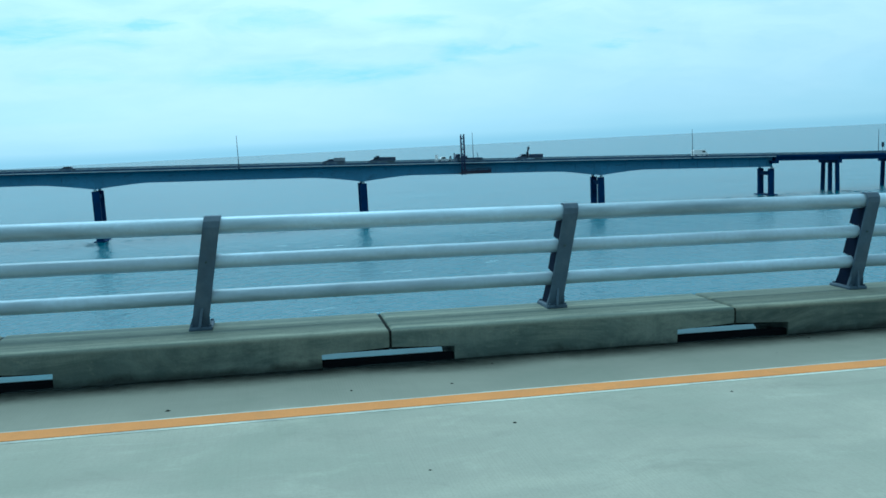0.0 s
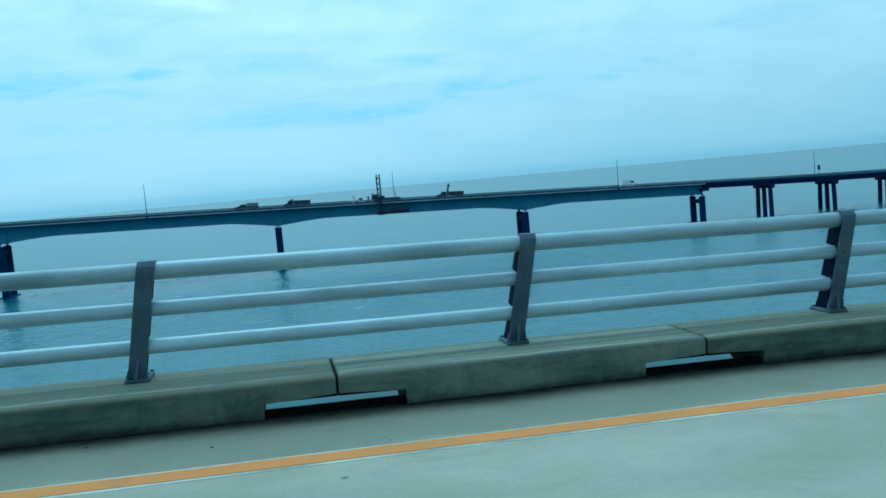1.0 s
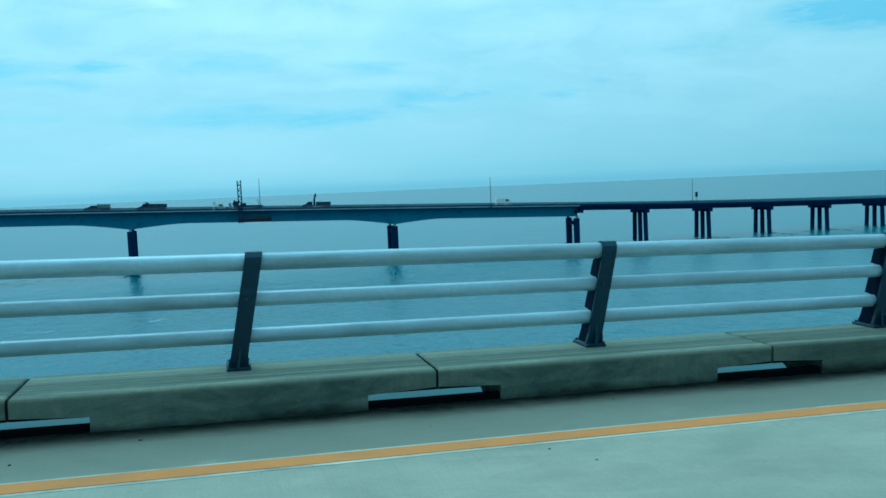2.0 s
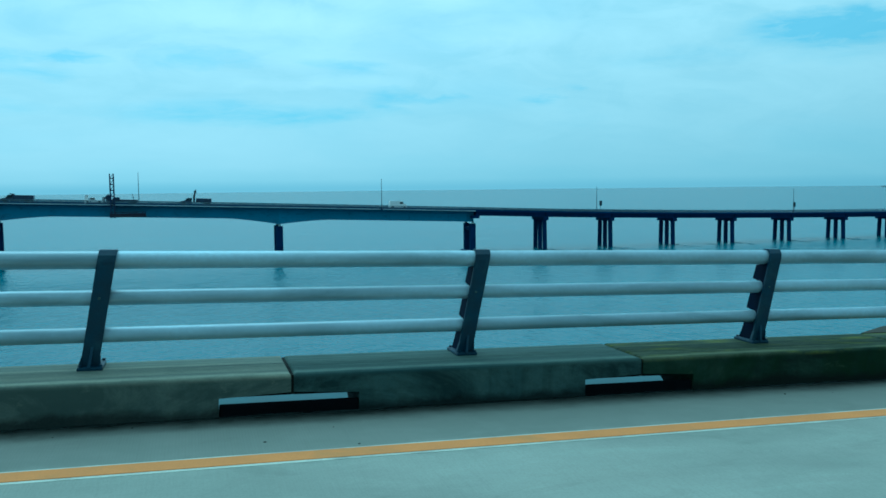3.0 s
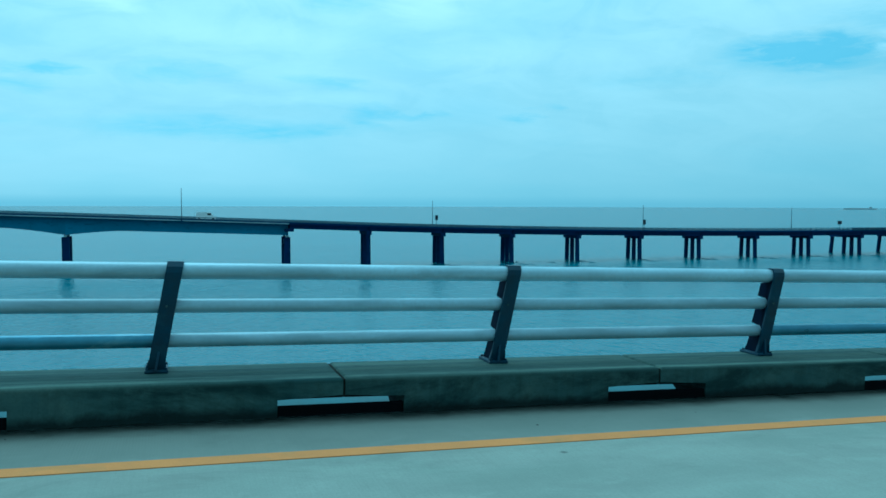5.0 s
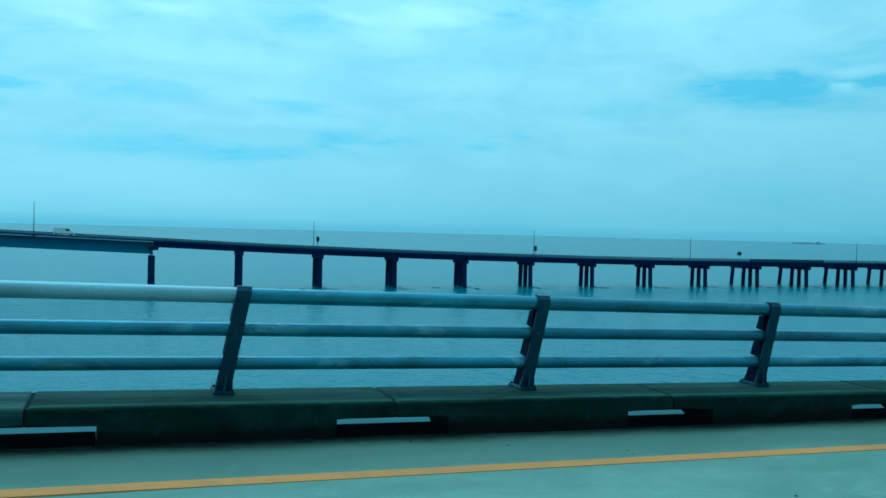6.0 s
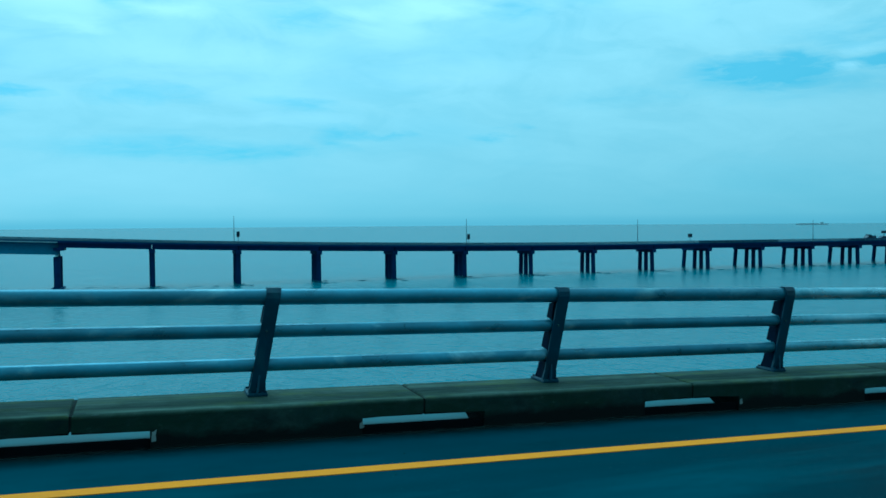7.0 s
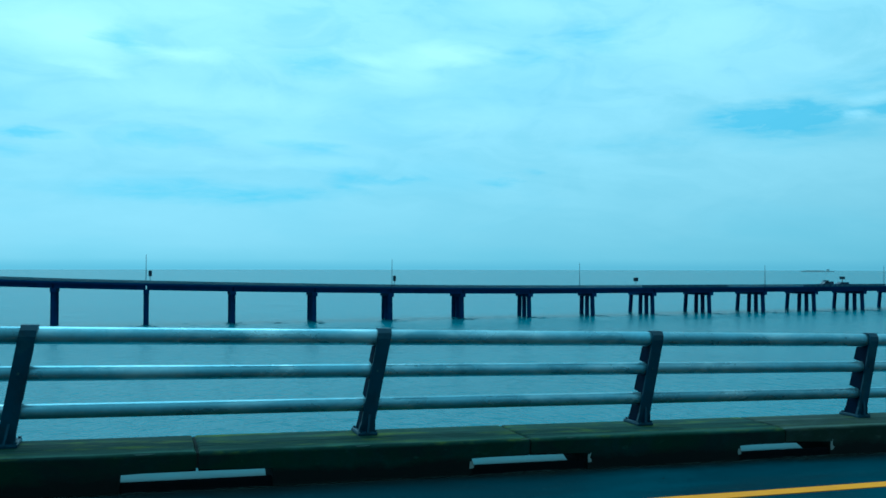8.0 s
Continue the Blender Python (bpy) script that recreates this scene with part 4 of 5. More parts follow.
# ---------------------------------------------------------------- lamp posts on the near parapet
def lamp_post(x, y, base_w, height, rake, plate, seat):
    ob = thing("light_pole", "tall grey concrete light pole " + ("bolted to a bracket behind the parapet" if plate else "rising behind the mossy parapet"), "light pole",
               "light poles on the near bridge", m=Matrix.Translation((x, y, road_z(x) + seat)))
    bm = bmesh.new()
    n, k = 8, math.pi / 8
    prev = None
    for z, w in ((0.0, base_w), (2.6, base_w * 0.84), (height, base_w * 0.5)):
        ring = [bm.verts.new((w * 0.54 * math.cos(2 * math.pi * i / n + k) + z * rake, w * 0.54 * math.sin(2 * math.pi * i / n + k), z)) for i in range(n)]
        if prev:
            for i in range(n):
                j = (i + 1) % n
                bm.faces.new((prev[i], prev[j], ring[j], ring[i]))
        else:
            bm.faces.new(ring[::-1])
        prev = ring
    bm.faces.new(prev)
    part("pole", bm, M_POLE, ob)
    if plate:
        part("base_plate", box(bmesh.new(), -0.215, 0.195, -0.12, 0.17, 0.0, 0.095, 0.012), M_POST, ob, "dark base block")
        for bx in (-0.17, 0.15):
            for by in (-0.09, 0.13):
                part("bolt", tube(bmesh.new(), (bx, by, 0.09), (bx, by, 0.17), 0.014, n=6), M_POST, ob)
    corbel = prism(bmesh.new(), [(-1.0, 0.0), (-0.38, 0.34), (0.38, 0.34), (1.0, 0.0)], -0.40, 0.0, "z")
    edges = [e for e in corbel.edges if all(v.co.z > -0.001 for v in e.verts)]
    bmesh.ops.bevel(corbel, geom=edges, offset=0.02, segments=2, affect="EDGES")
    cob = part("pole_bracket", corbel, M_BRACKET, None, "", Matrix.Translation((x, BACK - 0.001, road_z(x) + seat)) @ Matrix.Rotation(0.0337, 4, "Y"))
    tagged(cob, "tan concrete bracket widening the parapet under a light pole", "bracket", kind="structure")
    return ob


lamp_post(82.073, 0.42, 0.236, 9.0, 0.111, True, CURB_H - 0.003)
lamp_post(200.43, 0.50, 0.212, 9.0, 0.112, False, 0.02)

cabinet = thing("meter_cabinet", "small white metal cabinet strapped to the light pole", "cabinet", m=pose(81.955, 0.47, road_z(82) + 1.125, 0, 4, 0))
part("body", box(bmesh.new(), -0.072, 0.072, -0.08, 0.08, 0.06, 0.330, 0.02), M_WHITE, cabinet)
part("base", box(bmesh.new(), -0.085, 0.085, -0.09, 0.09, 0.04, 0.062, 0.004), M_POST, cabinet, "dark base rim")
part("strap", box(bmesh.new(), -0.076, 0.13, -0.083, 0.083, 0.20, 0.212), M_POST, cabinet, "dark strap")
part("conduit", tube(bmesh.new(), (-0.02, 0, -0.11), (-0.02, 0, 0.05), 0.028), M_POLE, cabinet)
part("arm", tube(bmesh.new(), (-0.03, 0, -0.10), (0.14, -0.03, -0.10), 0.02), M_POST, cabinet)

sign_at = Matrix.Translation((82.188, 0.555, road_z(82.2) + 2.60)) @ Matrix.Rotation(0.105, 4, "Y") @ Matrix.Rotation(radians(-89), 4, "Z")
sign = thing("road_sign", "bent white no stopping sign with dark letters on the light pole", "road sign", m=sign_at)
FOLD = 0.415                    # the plate is folded back from here on
plate = prism(bmesh.new(), [(-0.415, 0.05), (-0.40, 0.015), (-0.37, 0.0), (FOLD - 0.02, 0.0), (FOLD, 0.02), (FOLD, 0.9), (-0.37, 0.9), (-0.40, 0.885), (-0.415, 0.85)], -0.004, 0.004, "y")
part("plate", plate, M_SIGN, sign)
wing = prism(bmesh.new(), [(FOLD - 0.004, -0.004), (FOLD + 0.012, 0.012), (FOLD - 0.02, 0.085), (FOLD - 0.03, 0.080), (FOLD + 0.002, 0.014), (FOLD - 0.008, 0.004)], 0.03, 0.9, "z")
part("folded_edge", wing, M_POST, sign, "plate edge folded back behind the sign")
rim = bmesh.new()
for a, b, c, d in ((-0.385, FOLD - 0.02, 0.008, 0.022), (-0.385, FOLD - 0.02, 0.878, 0.892), (-0.407, -0.393, 0.04, 0.86)):
    box(rim, a, b, -0.0065, -0.003, c, d)
part("rim", rim, M_LETTER, sign, "dark border line")
clamp = box(bmesh.new(), 0.10, 0.36, 0.245, 0.285, 0.34, 0.40, 0.008)
box(clamp, 0.33, 0.37, 0.20, 0.30, 0.35, 0.44, 0.01)
tube(clamp, (0.30, 0.23, 0.30), (0.30, 0.23, 0.43), 0.016, n=8)
part("bracket", clamp, M_POST, sign, "dark clamp")
for x, z in ((-0.02, 0.33), (0.30, 0.33)):
    part("bolt", tube(bmesh.new(), (x, -0.012, z), (x, 0.0, z), 0.012, n=8), M_GALV, sign)
for word, size, x, z in (("NO", 0.215, 0.265, 0.49), ("STOPP", 0.215, 0.04, 0.205)):
    cu = bpy.data.curves.new("letters", "FONT")
    cu.body, cu.size, cu.align_x, cu.extrude = word, size, "CENTER", 0.001
    tmp = new("letters_source", cu)
    me = bpy.data.meshes.new_from_object(tmp.evaluated_get(bpy.context.evaluated_depsgraph_get()))
    bpy.data.objects.remove(tmp)
    part("letters", me, M_LETTER, sign, "dark letters", Matrix.Translation((x, -0.0055, z)) @ Matrix.Rotation(radians(90), 4, "X"))


# ---------------------------------------------------------------- far bridge
BENT_1, SPAN = 180.01, 22.692


def far_y(x, off=0.0):
    return 232.2 - 0.0056 * (x - 150) + off


def far_top(x):
    """Height of the far railing's top."""
    if x < 185.5:
        d = 185.5 - x
        return 12.25 + 0.0385 * d - 0.000021 * d * d
    d = min(x - 185.5, 172)
    return 12.25 - 0.031 * d + 0.00009 * d * d - 0.002 * max(0.0, x - 357.5)


FAR_A, GIRD_END = -190.0, 156.9
PIERS = [-118.2, -45.85, 26.49, 98.93]
far = thing("far_bridge", "older bridge on girder spans and pile bents crossing the bay", "bridge")


def far_section(y0, y1, t0, t1):
    return lambda x: [(far_y(x, y0), far_top(x) - t0), (far_y(x, y1), far_top(x) - t0), (far_y(x, y1), far_top(x) - t1), (far_y(x, y0), far_top(x) - t1)]


# deck
spans = [FAR_A] + PIERS[:] + [GIRD_END]
for a, b in zip(spans, spans[1:]):
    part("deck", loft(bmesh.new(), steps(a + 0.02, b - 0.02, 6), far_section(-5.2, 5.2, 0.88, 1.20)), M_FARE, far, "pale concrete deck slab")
    # dark strip under the deck edge: the overhang's shade put into colour
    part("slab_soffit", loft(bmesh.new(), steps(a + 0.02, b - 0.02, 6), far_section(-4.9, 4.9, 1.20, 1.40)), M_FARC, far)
bents = [BENT_1 + SPAN * i for i in range(25)]
for a, b in zip([GIRD_END + 0.1] + bents, bents):
    wide = 5.2 if a < BENT_1 + 7.9 * SPAN else 10.0
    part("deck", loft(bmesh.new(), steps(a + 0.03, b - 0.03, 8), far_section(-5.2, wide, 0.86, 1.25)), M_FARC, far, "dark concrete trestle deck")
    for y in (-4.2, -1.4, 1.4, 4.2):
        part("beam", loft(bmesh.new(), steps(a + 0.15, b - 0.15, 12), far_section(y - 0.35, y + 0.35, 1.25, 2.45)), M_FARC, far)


# haunched steel girders
def girder_low(x):
    d = min([abs(x - p) for p in PIERS])
    hump = max(0.0, 1 - d / 14.0) ** 1.35
    return 4.35 + 1.45 * hump


for y in (-3.0, 3.0):
    for a, b in zip(spans, spans[1:]):
        part("girder", loft(bmesh.new(), steps(a + 0.01, b - 0.01, 2.0), lambda x: [(far_y(x, y - 0.12), far_top(x) - 1.30), (far_y(x, y + 0.12), far_top(x) - 1.30),
             (far_y(x, y + 0.12), far_top(x) - girder_low(x) + 0.08), (far_y(x, y + 0.30), far_top(x) - girder_low(x) + 0.08), (far_y(x, y + 0.30), far_top(x) - girder_low(x)),
             (far_y(x, y - 0.30), far_top(x) - girder_low(x)), (far_y(x, y - 0.30), far_top(x) - girder_low(x) + 0.08), (far_y(x, y - 0.12), far_top(x) - girder_low(x) + 0.08)]), M_GIRDER, far, "blue-grey haunched steel girder")
        if y < 0:
            for x in steps(a + 2, b - 2, 6.0):
                bmq = box(bmesh.new(), x - 0.06, x + 0.06, far_y(x, y - 0.28), far_y(x, y - 0.12), far_top(x) - girder_low(x) + 0.1, far_top(x) - 1.32)
                part("stiffener", bmq, M_GIRDER, far)

# railing of the far bridge
for side in (-5.05, 5.05):
    for a, b in zip([FAR_A] + PIERS + [GIRD_END] + bents, PIERS + [GIRD_END] + bents):
        part("rail", loft(bmesh.new(), steps(a, b, 8), far_section(side - 0.09, side + 0.09, 0.0, 0.17)), M_FARR, far)
        part("rail", loft(bmesh.new(), steps(a, b, 8), far_section(side - 0.06, side + 0.06, 0.38, 0.58)), M_FARR, far)
        part("kerb", loft(bmesh.new(), steps(a, b, 8), far_section(side - 0.15, side + 0.15, 0.70, 0.88)), M_FARC, far)
    bmq = bmesh.new()
    for x in steps(FAR_A, bents[-1], 2.4):
        box(bmq, x - 0.11, x + 0.11, far_y(x, side - 0.1), far_y(x, side + 0.1), far_top(x) - 0.9, far_top(x) - 0.05)
    tagged(part("rail_post_row", bmq, M_FARR, far), kind="stuff")

# piers under the girders
for x in PIERS + [156.6]:
    end = x > 150
    low = 4.35 if end else 5.8
    topz = far_top(x) - low - 0.55
    pier = part("pier", box(bmesh.new(), x - 0.6, x + 0.6, far_y(x, -2.6), far_y(x, 2.6), topz - 2.1, topz - 0.9, 0.06), M_FARC, far, "two-column concrete pier")
    for y in (-2.9, 2.9):
        part("column", box(bmesh.new(), x - (0.85 if end else 0.95), x + (0.85 if end else 0.95), far_y(x, y - 0.55), far_y(x, y + 0.55), -4, topz, 0.12), M_FARC, pier)
        part("bearing", box(bmesh.new(), x - 0.35, x + 0.35, far_y(x, y * 1.15 - 0.3), far_y(x, y * 1.15 + 0.3), topz, far_top(x) - low), M_FARE, pier)
    part("footing", box(bmesh.new(), x - 1.5, x + 1.5, far_y(x, -4.4), far_y(x, 4.4), -4, 0.25, 0.1), M_FARC, pier)
x = GIRD_END - 0.3
part("pier_seat", box(bmesh.new(), x - 0.8, x + 1.7, far_y(x, -4.6), far_y(x, 4.6), far_top(x) - 3.3, far_top(x) - 2.47, 0.05), M_FARC, far, "dark end seat")

# pile bents under the trestle
for i, x in enumerate(bents):
    topz = far_top(x) - 2.45
    wide = i >= 8
    cap = part("pile_cap", box(bmesh.new(), x - 0.75, x + 0.75, far_y(x, -4.9), far_y(x, 4.9 if not wide else 10.0), topz - 1.05, topz, 0.06), M_FARC, far, "dark concrete cap on round piles")
    for y in (-3.4, 0.0, 3.4) + ((9.2,) if wide else ()):
        part("pier_shaft", tube(bmesh.new(), (x, far_y(x, y), topz - 1.0), (x, far_y(x, y * 1.12), -4), 0.69, n=16), M_FARC, cap, smooth=True)

# light poles on the far bridge
for x, side, z in ((-76.0, 5.5, 29.0), (-7.71, -5.5, 26.76), (61.4, 5.5, 24.57), (128.03, -5.5, 22.11), (202.61, 5.5, 19.05), (270.72, -5.5, 17.8), (339.23, 5.5, 17.13), (406.22, -5.5, 16.46), (473, 5.5, 16.4), (540, -5.5, 16.3)):
    ob = thing("light_pole", "thin grey light pole on the far bridge's edge", "light pole", "light poles on the far bridge", m=pose(x, far_y(x, side), far_top(x) - 1.2))
    h = z - far_top(x) + 1.2
    part("pole", tube(bmesh.new(), (0, 0, 0), (0, 0, h), 0.11, 0.06, n=10), M_DARKMETAL, ob)
    part("bracket", box(bmesh.new(), -0.2, 0.2, -0.6 if side > 0 else -0.2, 0.2 if side > 0 else 0.6, -0.15, 0.25, 0.02), M_FARC, ob)

for x, side, h in ((203.7, 4.8, 2.0), (271.7, -4.8, 2.0), (360.7, 5.0, 1.9)):
    ob = thing("lane_signal", "dark traffic signal board on a short post", "traffic signal", "signals on the far bridge", m=pose(x, far_y(x, side), far_top(x) - 0.9))
    part("post", tube(bmesh.new(), (0, 0, 0), (0, 0, 2.2), 0.07, n=8), M_DARKMETAL, ob)
    wide = x > 300
    part("board", box(bmesh.new(), -0.9 if wide else -0.45, 0.9 if wide else 0.45, -0.12, 0.12, 2.1, 3.4 if wide else 3.7, 0.08), M_DARKMETAL, ob, "dark board")


# ---------------------------------------------------------------- vehicles and plant on the far bridge
def wheels(ob, xs, r=0.5, w=1.0):
    for x in xs:
        for y in (-w, w):
            part("wheel", tube(bmesh.new(), (x, y - 0.15, r), (x, y + 0.15, r), r, n=16), M_TYRE, ob)


def far_pose(x, lane):
    return Matrix.Translation((x, far_y(x, lane), far_top(x) - 0.86)) @ Matrix.Rotation(math.atan(far_top(x - 1) - far_top(x)), 4, "Y") @ Matrix.Rotation(math.pi, 4, "Z") @ Matrix.Scale(0.88, 4)


def hood_and_cab(ob, nose, tail, roof, mat):
    """A sloping bonnet and a cab with dark windows, from the nose back to the tail of the cab."""
    out = [(tail, 0.55), (nose - 0.05, 0.55), (nose, 0.75), (nose - 0.1, 1.15), (nose - 1.25, 1.45), (nose - 1.9, roof - 0.12), (nose - 2.15, roof), (tail + 0.1, roof), (tail, roof - 0.15)]
    cab = part("cab", prism(bmesh.new(), out, -1.05, 1.05, "y"), mat, ob)
    part("window", prism(bmesh.new(), [(tail + 0.25, 1.5), (nose - 1.45, 1.5), (nose - 1.95, roof - 0.22), (tail + 0.25, roof - 0.22)], -1.07, 1.07, "y"), M_GLASS, cab)
    part("windscreen", prism(bmesh.new(), [(nose - 1.32, 1.50), (nose - 1.28, 1.50), (nose - 1.88, roof - 0.16), (nose - 1.92, roof - 0.16)], -0.9, 0.9, "y"), M_GLASS, cab)
    part("bumper", box(bmesh.new(), nose - 0.05, nose + 0.12, -1.0, 1.0, 0.45, 0.75, 0.04), M_DARKMETAL, ob)


def work_truck(x, lane, length, load, label, mat=None):
    mat = mat or M_TRUCK
    ob = thing("work_truck", label, "truck", "work trucks on the far bridge", m=far_pose(x, lane))
    a = length / 2
    if load == "canopy":
        hood_and_cab(ob, a, a - 3.6, 1.95, mat)
        part("cargo_bed", box(bmesh.new(), -a, a - 3.65, -1.05, 1.05, 0.6, 1.25, 0.04), mat, ob)
        part("canopy", box(bmesh.new(), -a + 0.05, a - 3.7, -1.0, 1.0, 1.27, 2.35, 0.08), M_GREYCAR, ob, "grey canopy")
        part("side_rack", box(bmesh.new(), -a + 0.1, a - 3.9, -1.06, -1.02, 1.6, 1.72), M_WHITE, ob, "pale side rack")
    if load == "dump":
        hood_and_cab(ob, a, a - 3.3, 2.35, mat)
        part("chassis", box(bmesh.new(), -a + 0.2, a - 3.3, -0.5, 0.5, 0.6, 0.95, 0.04), M_DARKMETAL, ob)
        body = part("dump_body", prism(bmesh.new(), [(-a, 1.2), (-a + 0.5, 1.0), (a - 3.45, 1.0), (a - 3.35, 2.25), (-a + 0.1, 2.2)], -1.2, 1.2, "y"), mat, ob)
        part("cab_shield", prism(bmesh.new(), [(a - 3.45, 2.25), (a - 2.3, 2.62), (a - 2.3, 2.72), (a - 3.45, 2.6)], -1.1, 1.1, "y"), M_RUSTRED, body, "dull red cab shield")
        for q in (0.2, 0.45, 0.7):
            xx = -a + 0.4 + q * (length - 4.2)
            part("body_rib", box(bmesh.new(), xx - 0.06, xx + 0.06, -1.26, -1.2, 1.02, 2.2), M_DARKMETAL, body)
    if load == "crane":
        hood_and_cab(ob, a, a - 3.4, 2.25, mat)
        part("bed", box(bmesh.new(), -a, a - 3.45, -1.15, 1.15, 0.75, 1.05, 0.04), mat, ob)
        part("body_box", box(bmesh.new(), -a + 0.1, a - 4.6, -1.15, 1.15, 1.07, 2.2, 0.18), M_TRUCK, ob)
        part("column", box(bmesh.new(), a - 4.35, a - 3.75, -0.45, 0.45, 1.05, 2.9, 0.1), M_DARKMETAL, ob)
        boom = part("knuckle_boom", tube(bmesh.new(), (a - 4.05, 0, 2.7), (a - 4.3, 0, 3.9), 0.3, 0.26), M_DARKMETAL, ob)
        part("boom_head", box(bmesh.new(), a - 4.75, a - 4.0, -0.35, 0.35, 3.75, 4.6, 0.18), M_DARKMETAL, boom, "dark folded boom head")
        part("boom_tip", tube(bmesh.new(), (a - 4.4, 0, 4.5), (a - 4.65, 0, 5.15), 0.1, 0.06), M_DARKMETAL, boom)
    if load == "board":
        hood_and_cab(ob, a, a - 2.9, 2.0, mat)
        part("bed", box(bmesh.new(), -a, a - 2.95, -1.1, 1.1, 0.75, 1.1, 0.04), mat, ob)
        part("load", box(bmesh.new(), -a + 0.1, a - 3.1, -1.05, 1.05, 1.12, 1.9, 0.12), M_TRUCK, ob)
        part("mast", tube(bmesh.new(), (a - 3.3, 0, 1), (a - 3.3, 0, 3.4), 0.12), M_DARKMETAL, ob)
        part("arrow_board", box(bmesh.new(), a - 3.8, a - 2.8, -1.0, 1.0, 3.1, 4.3, 0.06), M_DARKMETAL, ob, "dark arrow board")
    wheels(ob, (-a + 0.9, -a + 2.0, a - 0.95) if length > 7 else (-a + 1.0, a - 0.95))
    return ob


work_truck(18.5, -2.4, 7.4, "canopy", "dark work truck with a grey canopy on the far bridge")
work_truck(32.3, -2.4, 8.8, "dump", "dark blue dump truck standing on the bridge")
work_truck(76.6, -2.4, 9.4, "crane", "dark crane truck with a folded knuckle boom")


def car(x, lane, length, mat, label, van=False):
    ob = thing("van" if van else "car", label, "van" if van else "car", m=far_pose(x, lane))
    a = length / 2
    if van:
        out = [(-a, 0.4), (a, 0.4), (a, 2.2), (a - 0.2, 2.5), (-a + 1.6, 2.5), (-a + 0.9, 1.5), (-a, 1.2)]
    else:
        out = [(-a, 0.35), (a, 0.35), (a, 0.95), (a - 0.7, 1.05), (a - 1.4, 1.55), (-a + 1.5, 1.58), (-a + 0.6, 1.0), (-a, 0.9)]
    body = part("body", prism(bmesh.new(), out, -0.95, 0.95, "y"), mat, ob)
    part("window", box(bmesh.new(), -a + 1.5, -a + 2.6 if van else a - 1.6, -0.97, 0.97, 1.6 if van else 1.05, 2.2 if van else 1.45), M_GLASS, body)
    wheels(ob, (-a + 0.9, a - 0.9), 0.36, 0.88)
    return ob


car(-52.4, -2.0, 4.8, M_TRUCK, "dark car near the crown of the far bridge")
car(134.6, 1.8, 6.0, M_WHITE, "white box van driving on the far bridge", True)
pick = thing("pickup", "small white pickup beside the access tower", "pickup", m=far_pose(50.6, -2.6))
part("body", prism(bmesh.new(), [(-2.5, 0.5), (2.6, 0.5), (2.6, 1.1), (1.5, 1.2), (1.0, 1.85), (-0.3, 1.9), (-0.5, 1.15), (-2.5, 1.1)], -0.95, 0.95, "y"), M_WHITE, pick)
part("window", box(bmesh.new(), -0.2, 0.9, -0.97, 0.97, 1.25, 1.7), M_GLASS, pick)
wheels(pick, (-1.6, 1.7), 0.38, 0.88)
for x, h, r in ((48.6, 2.4, 0.55), (52.8, 2.0, 0.4), (54.0, 2.9, 0.3)):
    tank = thing("site_tank", "pale round tank standing on the far bridge", "tank", "site tanks on the far bridge", m=far_pose(x, -1.0))
    part("shell", tube(bmesh.new(), (0, 0, 0), (0, 0, h), r, n=14), M_WHITE if x < 50 else M_GREYCAR, tank)
    part("lid", tube(bmesh.new(), (0, 0, h), (0, 0, h + 0.12), r * 0.5, n=12), M_DARKMETAL, tank)

# under-bridge access tower
tower = thing("access_tower", "dark blue lattice access tower hanging a platform below the deck", "inspection platform", m=Matrix.Translation((55.5, far_y(55.5, -6.0), 0.35)))
for x in (-0.45, 0.45):
    for y in (-0.3, 0.3):
        part("leg", box(bmesh.new(), x - 0.14, x + 0.14, y - 0.14, y + 0.14, 12.0, 23.2 + (0.5 if y < 0 else 0)), M_TOWER, tower)
for i in range(7):
    z = 13.0 + i * 1.55
    part("rung", box(bmesh.new(), -0.55, 0.55, -0.42, 0.42, z, z + 0.28), M_TOWER, tower)
    part("brace", tube(bmesh.new(), (-0.45, -0.4, z), (0.45, -0.4, z + 1.5), 0.07, n=6), M_TOWER, tower)
part("platform", box(bmesh.new(), -0.8, 8.2, -0.4, 3.4, 12.2, 12.5), M_RUSTRED, tower, "long dull red platform under the deck")
part("side_panel", box(bmesh.new(), -0.8, 8.2, -0.46, -0.38, 12.5, 13.2), M_RUSTRED, tower, "dull red mesh side panel")
part("platform_rail", box(bmesh.new(), -0.8, 8.2, -0.50, -0.36, 13.5, 13.62), M_RUSTRED, tower)
for x in (0.8, 2.5, 4.2, 5.9, 7.4, 8.1):
    part("platform_post", box(bmesh.new(), x - 0.08, x + 0.08, -0.50, -0.36, 12.4, 13.6), M_RUSTRED, tower)
base = thing("tower_truck", "dark carrier truck under the access tower", "truck", m=far_pose(57.6, -3.6))
part("chassis", box(bmesh.new(), -4.6, 4.4, -1.2, 1.2, 0.7, 1.45, 0.08), M_TRUCK, base)
part("counterweight", box(bmesh.new(), 0.6, 2.4, -1.2, 1.2, 1.45, 2.1, 0.1), M_TRUCK, base)
part("cab", prism(bmesh.new(), [(3.0, 1.4), (4.8, 1.4), (4.7, 2.0), (4.2, 2.7), (3.0, 2.7)], -1.1, 1.1, "y"), M_TRUCK, base)
part("mast", tube(bmesh.new(), (-3.4, 0, 1.4), (-3.0, 0, 3.2), 0.09, n=8), M_DARKMETAL, base)
wheels(base, (-3.6, -2.4, 3.0))

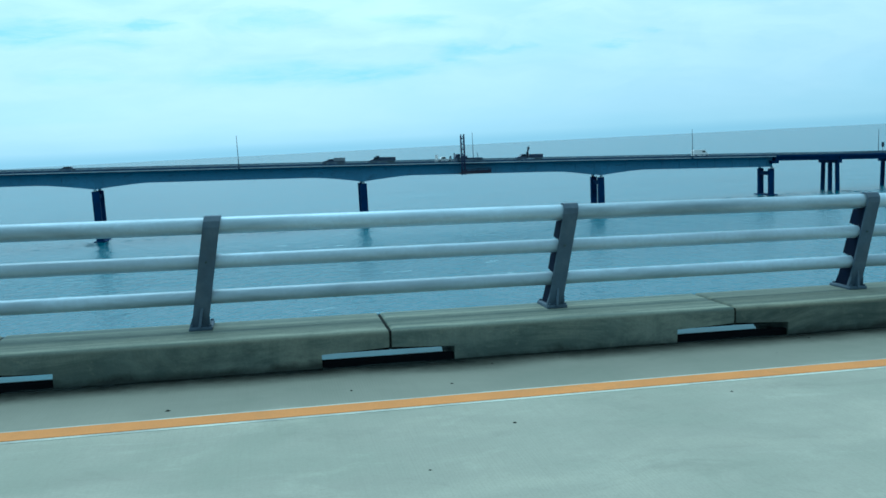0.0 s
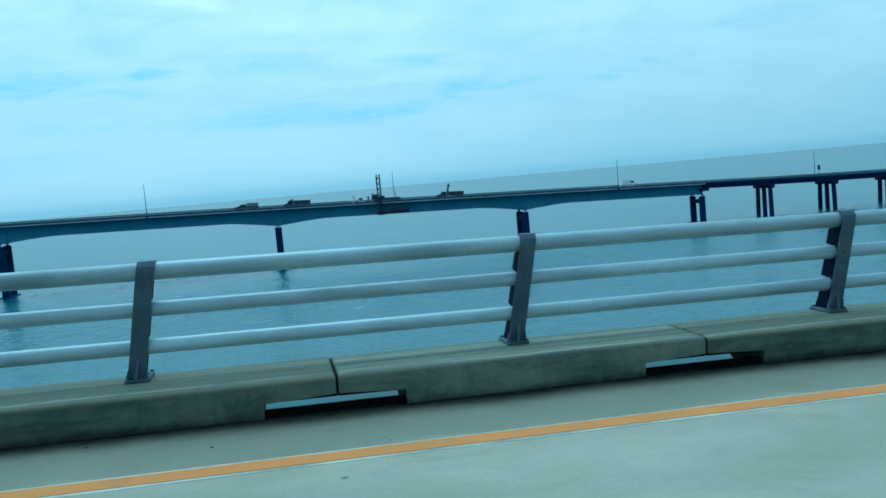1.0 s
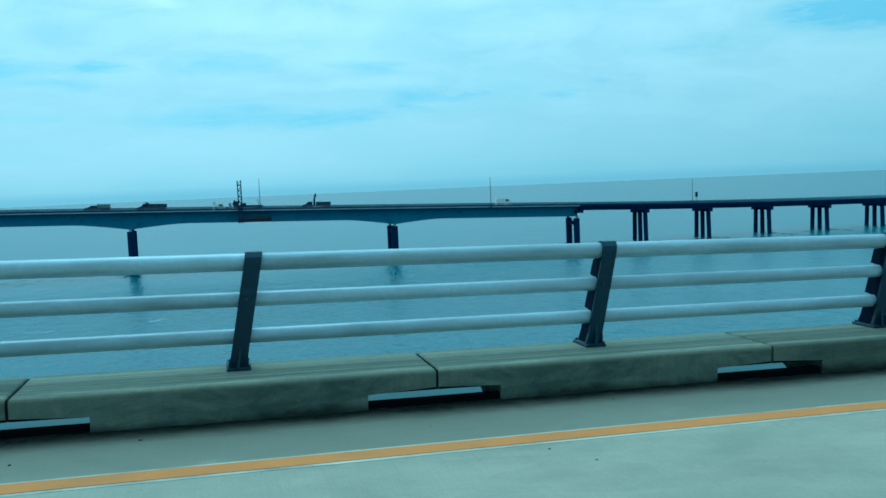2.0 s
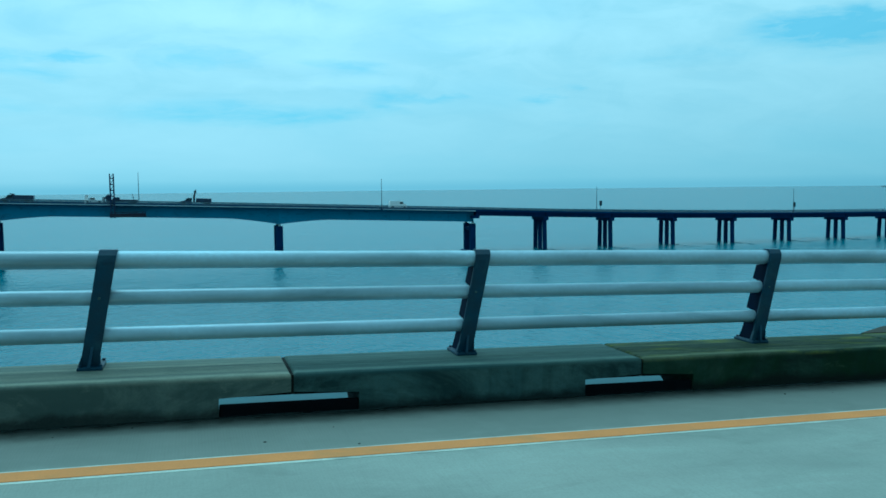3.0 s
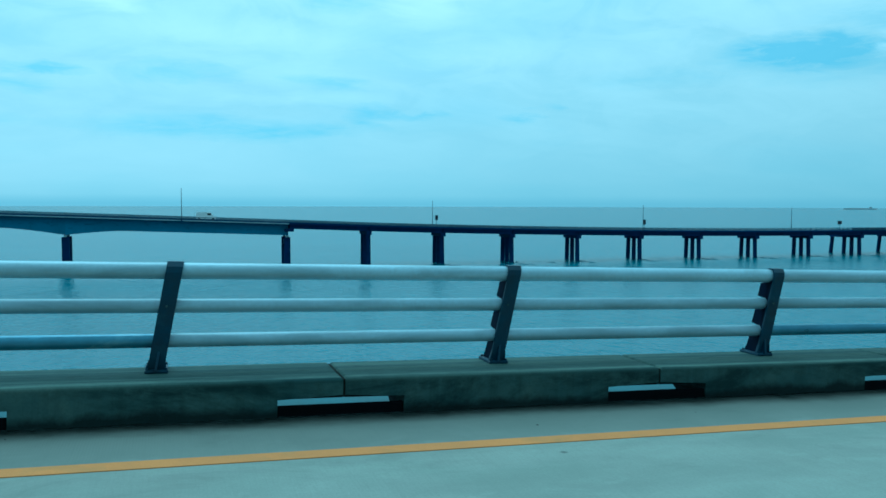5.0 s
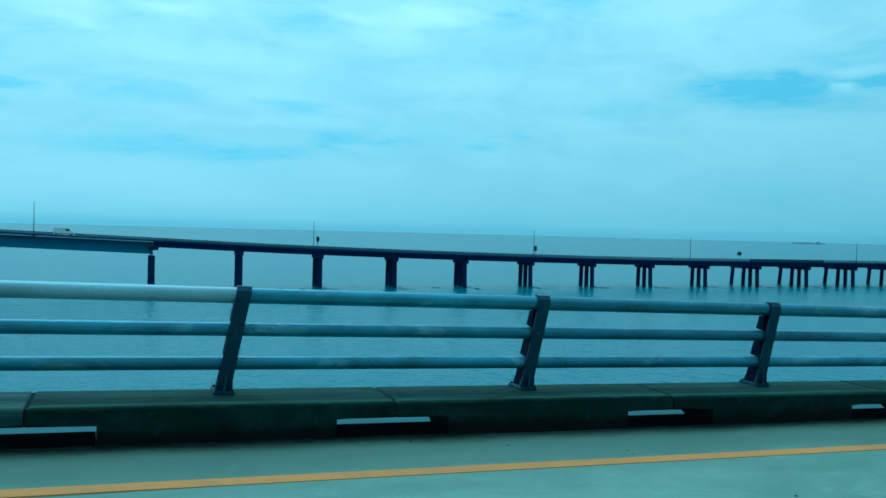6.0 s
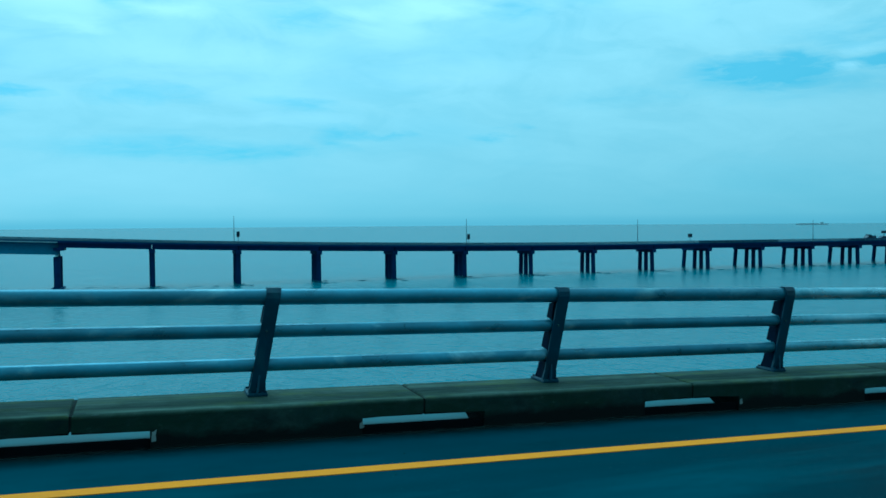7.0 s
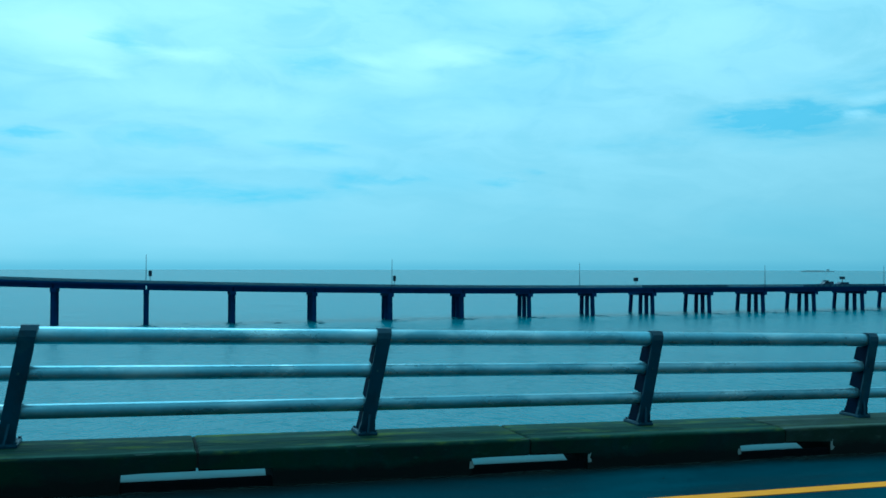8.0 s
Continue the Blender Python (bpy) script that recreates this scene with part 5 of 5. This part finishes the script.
# solid barrier stretches on the widened trestle
for a, b in ((357.0, 391.0), (424.0, 462.0)):
    bm = loft(bmesh.new(), steps(a, b, 6), far_section(-4.75, -4.45, -0.12, 0.86))
    tagged(part("barrier", bm, M_FARC), "dark solid barrier along the far trestle", "barrier", "barriers on the far bridge")

# plant at the far end
for x, label in ((436.8, "small dark machine standing on the trestle"), (444.2, "dark machine with a raised head on the trestle")):
    work_truck(x, -2.0, 6.0, "board" if x > 440 else "dump", label)

# ---------------------------------------------------------------- ship on the horizon
ship = thing("cargo_ship", "hazy grey cargo ship far off on the horizon", "ship", m=pose(2510, 2346, 0, 0, 0, -42))
part("hull", prism(bmesh.new(), [(-55, -1), (50, -1), (56, 5), (46, 4.4), (-50, 4.4), (-56, 5)], -8, 8, "y"), M_HULL, ship)
part("bridge_house", box(bmesh.new(), 28, 38, -7, 7, 4.4, 10, 0.4), M_HULL, ship)
part("deck_cargo", box(bmesh.new(), -44, 20, -7, 7, 4.4, 6, 0.4), M_HULL, ship)

# ---------------------------------------------------------------- wavelets, foam
rnd = random.Random(11)


def wavelet(bm, x, y, length, width, height, turn):
    c, s = math.cos(turn), math.sin(turn)
    rows = []
    n = 7
    for i in range(n):
        u = i / (n - 1) * 2 - 1
        k = max(0.0, 1 - u * u)
        cx, cy = u * length / 2, 0.25 * width * math.sin(u * 4 + x)
        rows.append([bm.verts.new((x + (cx * c - (cy + w) * s), y + (cx * s + (cy + w) * c), z)) for w, z in ((-width / 2 * k - 0.01, -0.02), (0.08 * width, height * k - 0.015), (width / 2 * k + 0.01, -0.02))])
    for a, b in zip(rows, rows[1:]):
        for j in (0, 1):
            f = bm.faces.new((a[j], b[j], b[j + 1], a[j + 1]))
            f.smooth = True


bm = bmesh.new()
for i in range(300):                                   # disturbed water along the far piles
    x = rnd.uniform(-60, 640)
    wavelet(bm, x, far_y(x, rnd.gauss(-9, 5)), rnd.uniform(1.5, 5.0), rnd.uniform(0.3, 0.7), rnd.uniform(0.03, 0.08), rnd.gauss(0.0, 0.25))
for xb in bents + PIERS + [155.7]:                     # wash round each bent, dark to stand in for the piles' reflections
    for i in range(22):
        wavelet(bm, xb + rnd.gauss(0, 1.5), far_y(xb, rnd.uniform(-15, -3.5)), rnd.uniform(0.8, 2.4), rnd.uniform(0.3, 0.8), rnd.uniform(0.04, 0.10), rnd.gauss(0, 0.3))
tagged(part("wavelets", bm, M_RIPPLE), "small ripples round the far piles, painted dark like reflections", "ripples", kind="stuff")
bm = bmesh.new()
for i in range(700):                                   # scattered chop
    y = 18 + 200 * rnd.random() ** 1.6
    x = rnd.uniform(-40 - 0.3 * y, 250 + 0.8 * y)
    wavelet(bm, x, y, rnd.uniform(0.7, 2.2), rnd.uniform(0.3, 0.6), rnd.uniform(0.03, 0.06), rnd.gauss(0.1, 0.3))
tagged(part("chop", bm, M_SEA), "small scattered ripples on the bay water", "ripples", kind="stuff")

bm = bmesh.new()
for i in range(16):
    x, y = rnd.uniform(-40, 70), rnd.uniform(60, 190)
    for k in range(rnd.randint(2, 4)):
        wavelet(bm, x + rnd.gauss(0, 1.6), y + rnd.gauss(0, 0.6), rnd.uniform(1.2, 3.6), rnd.uniform(0.10, 0.30), rnd.uniform(0.04, 0.08), rnd.gauss(0.25, 0.2))
tagged(part("foam", bm, M_FOAM), "thin white streaks of foam on the water", "foam", kind="stuff")
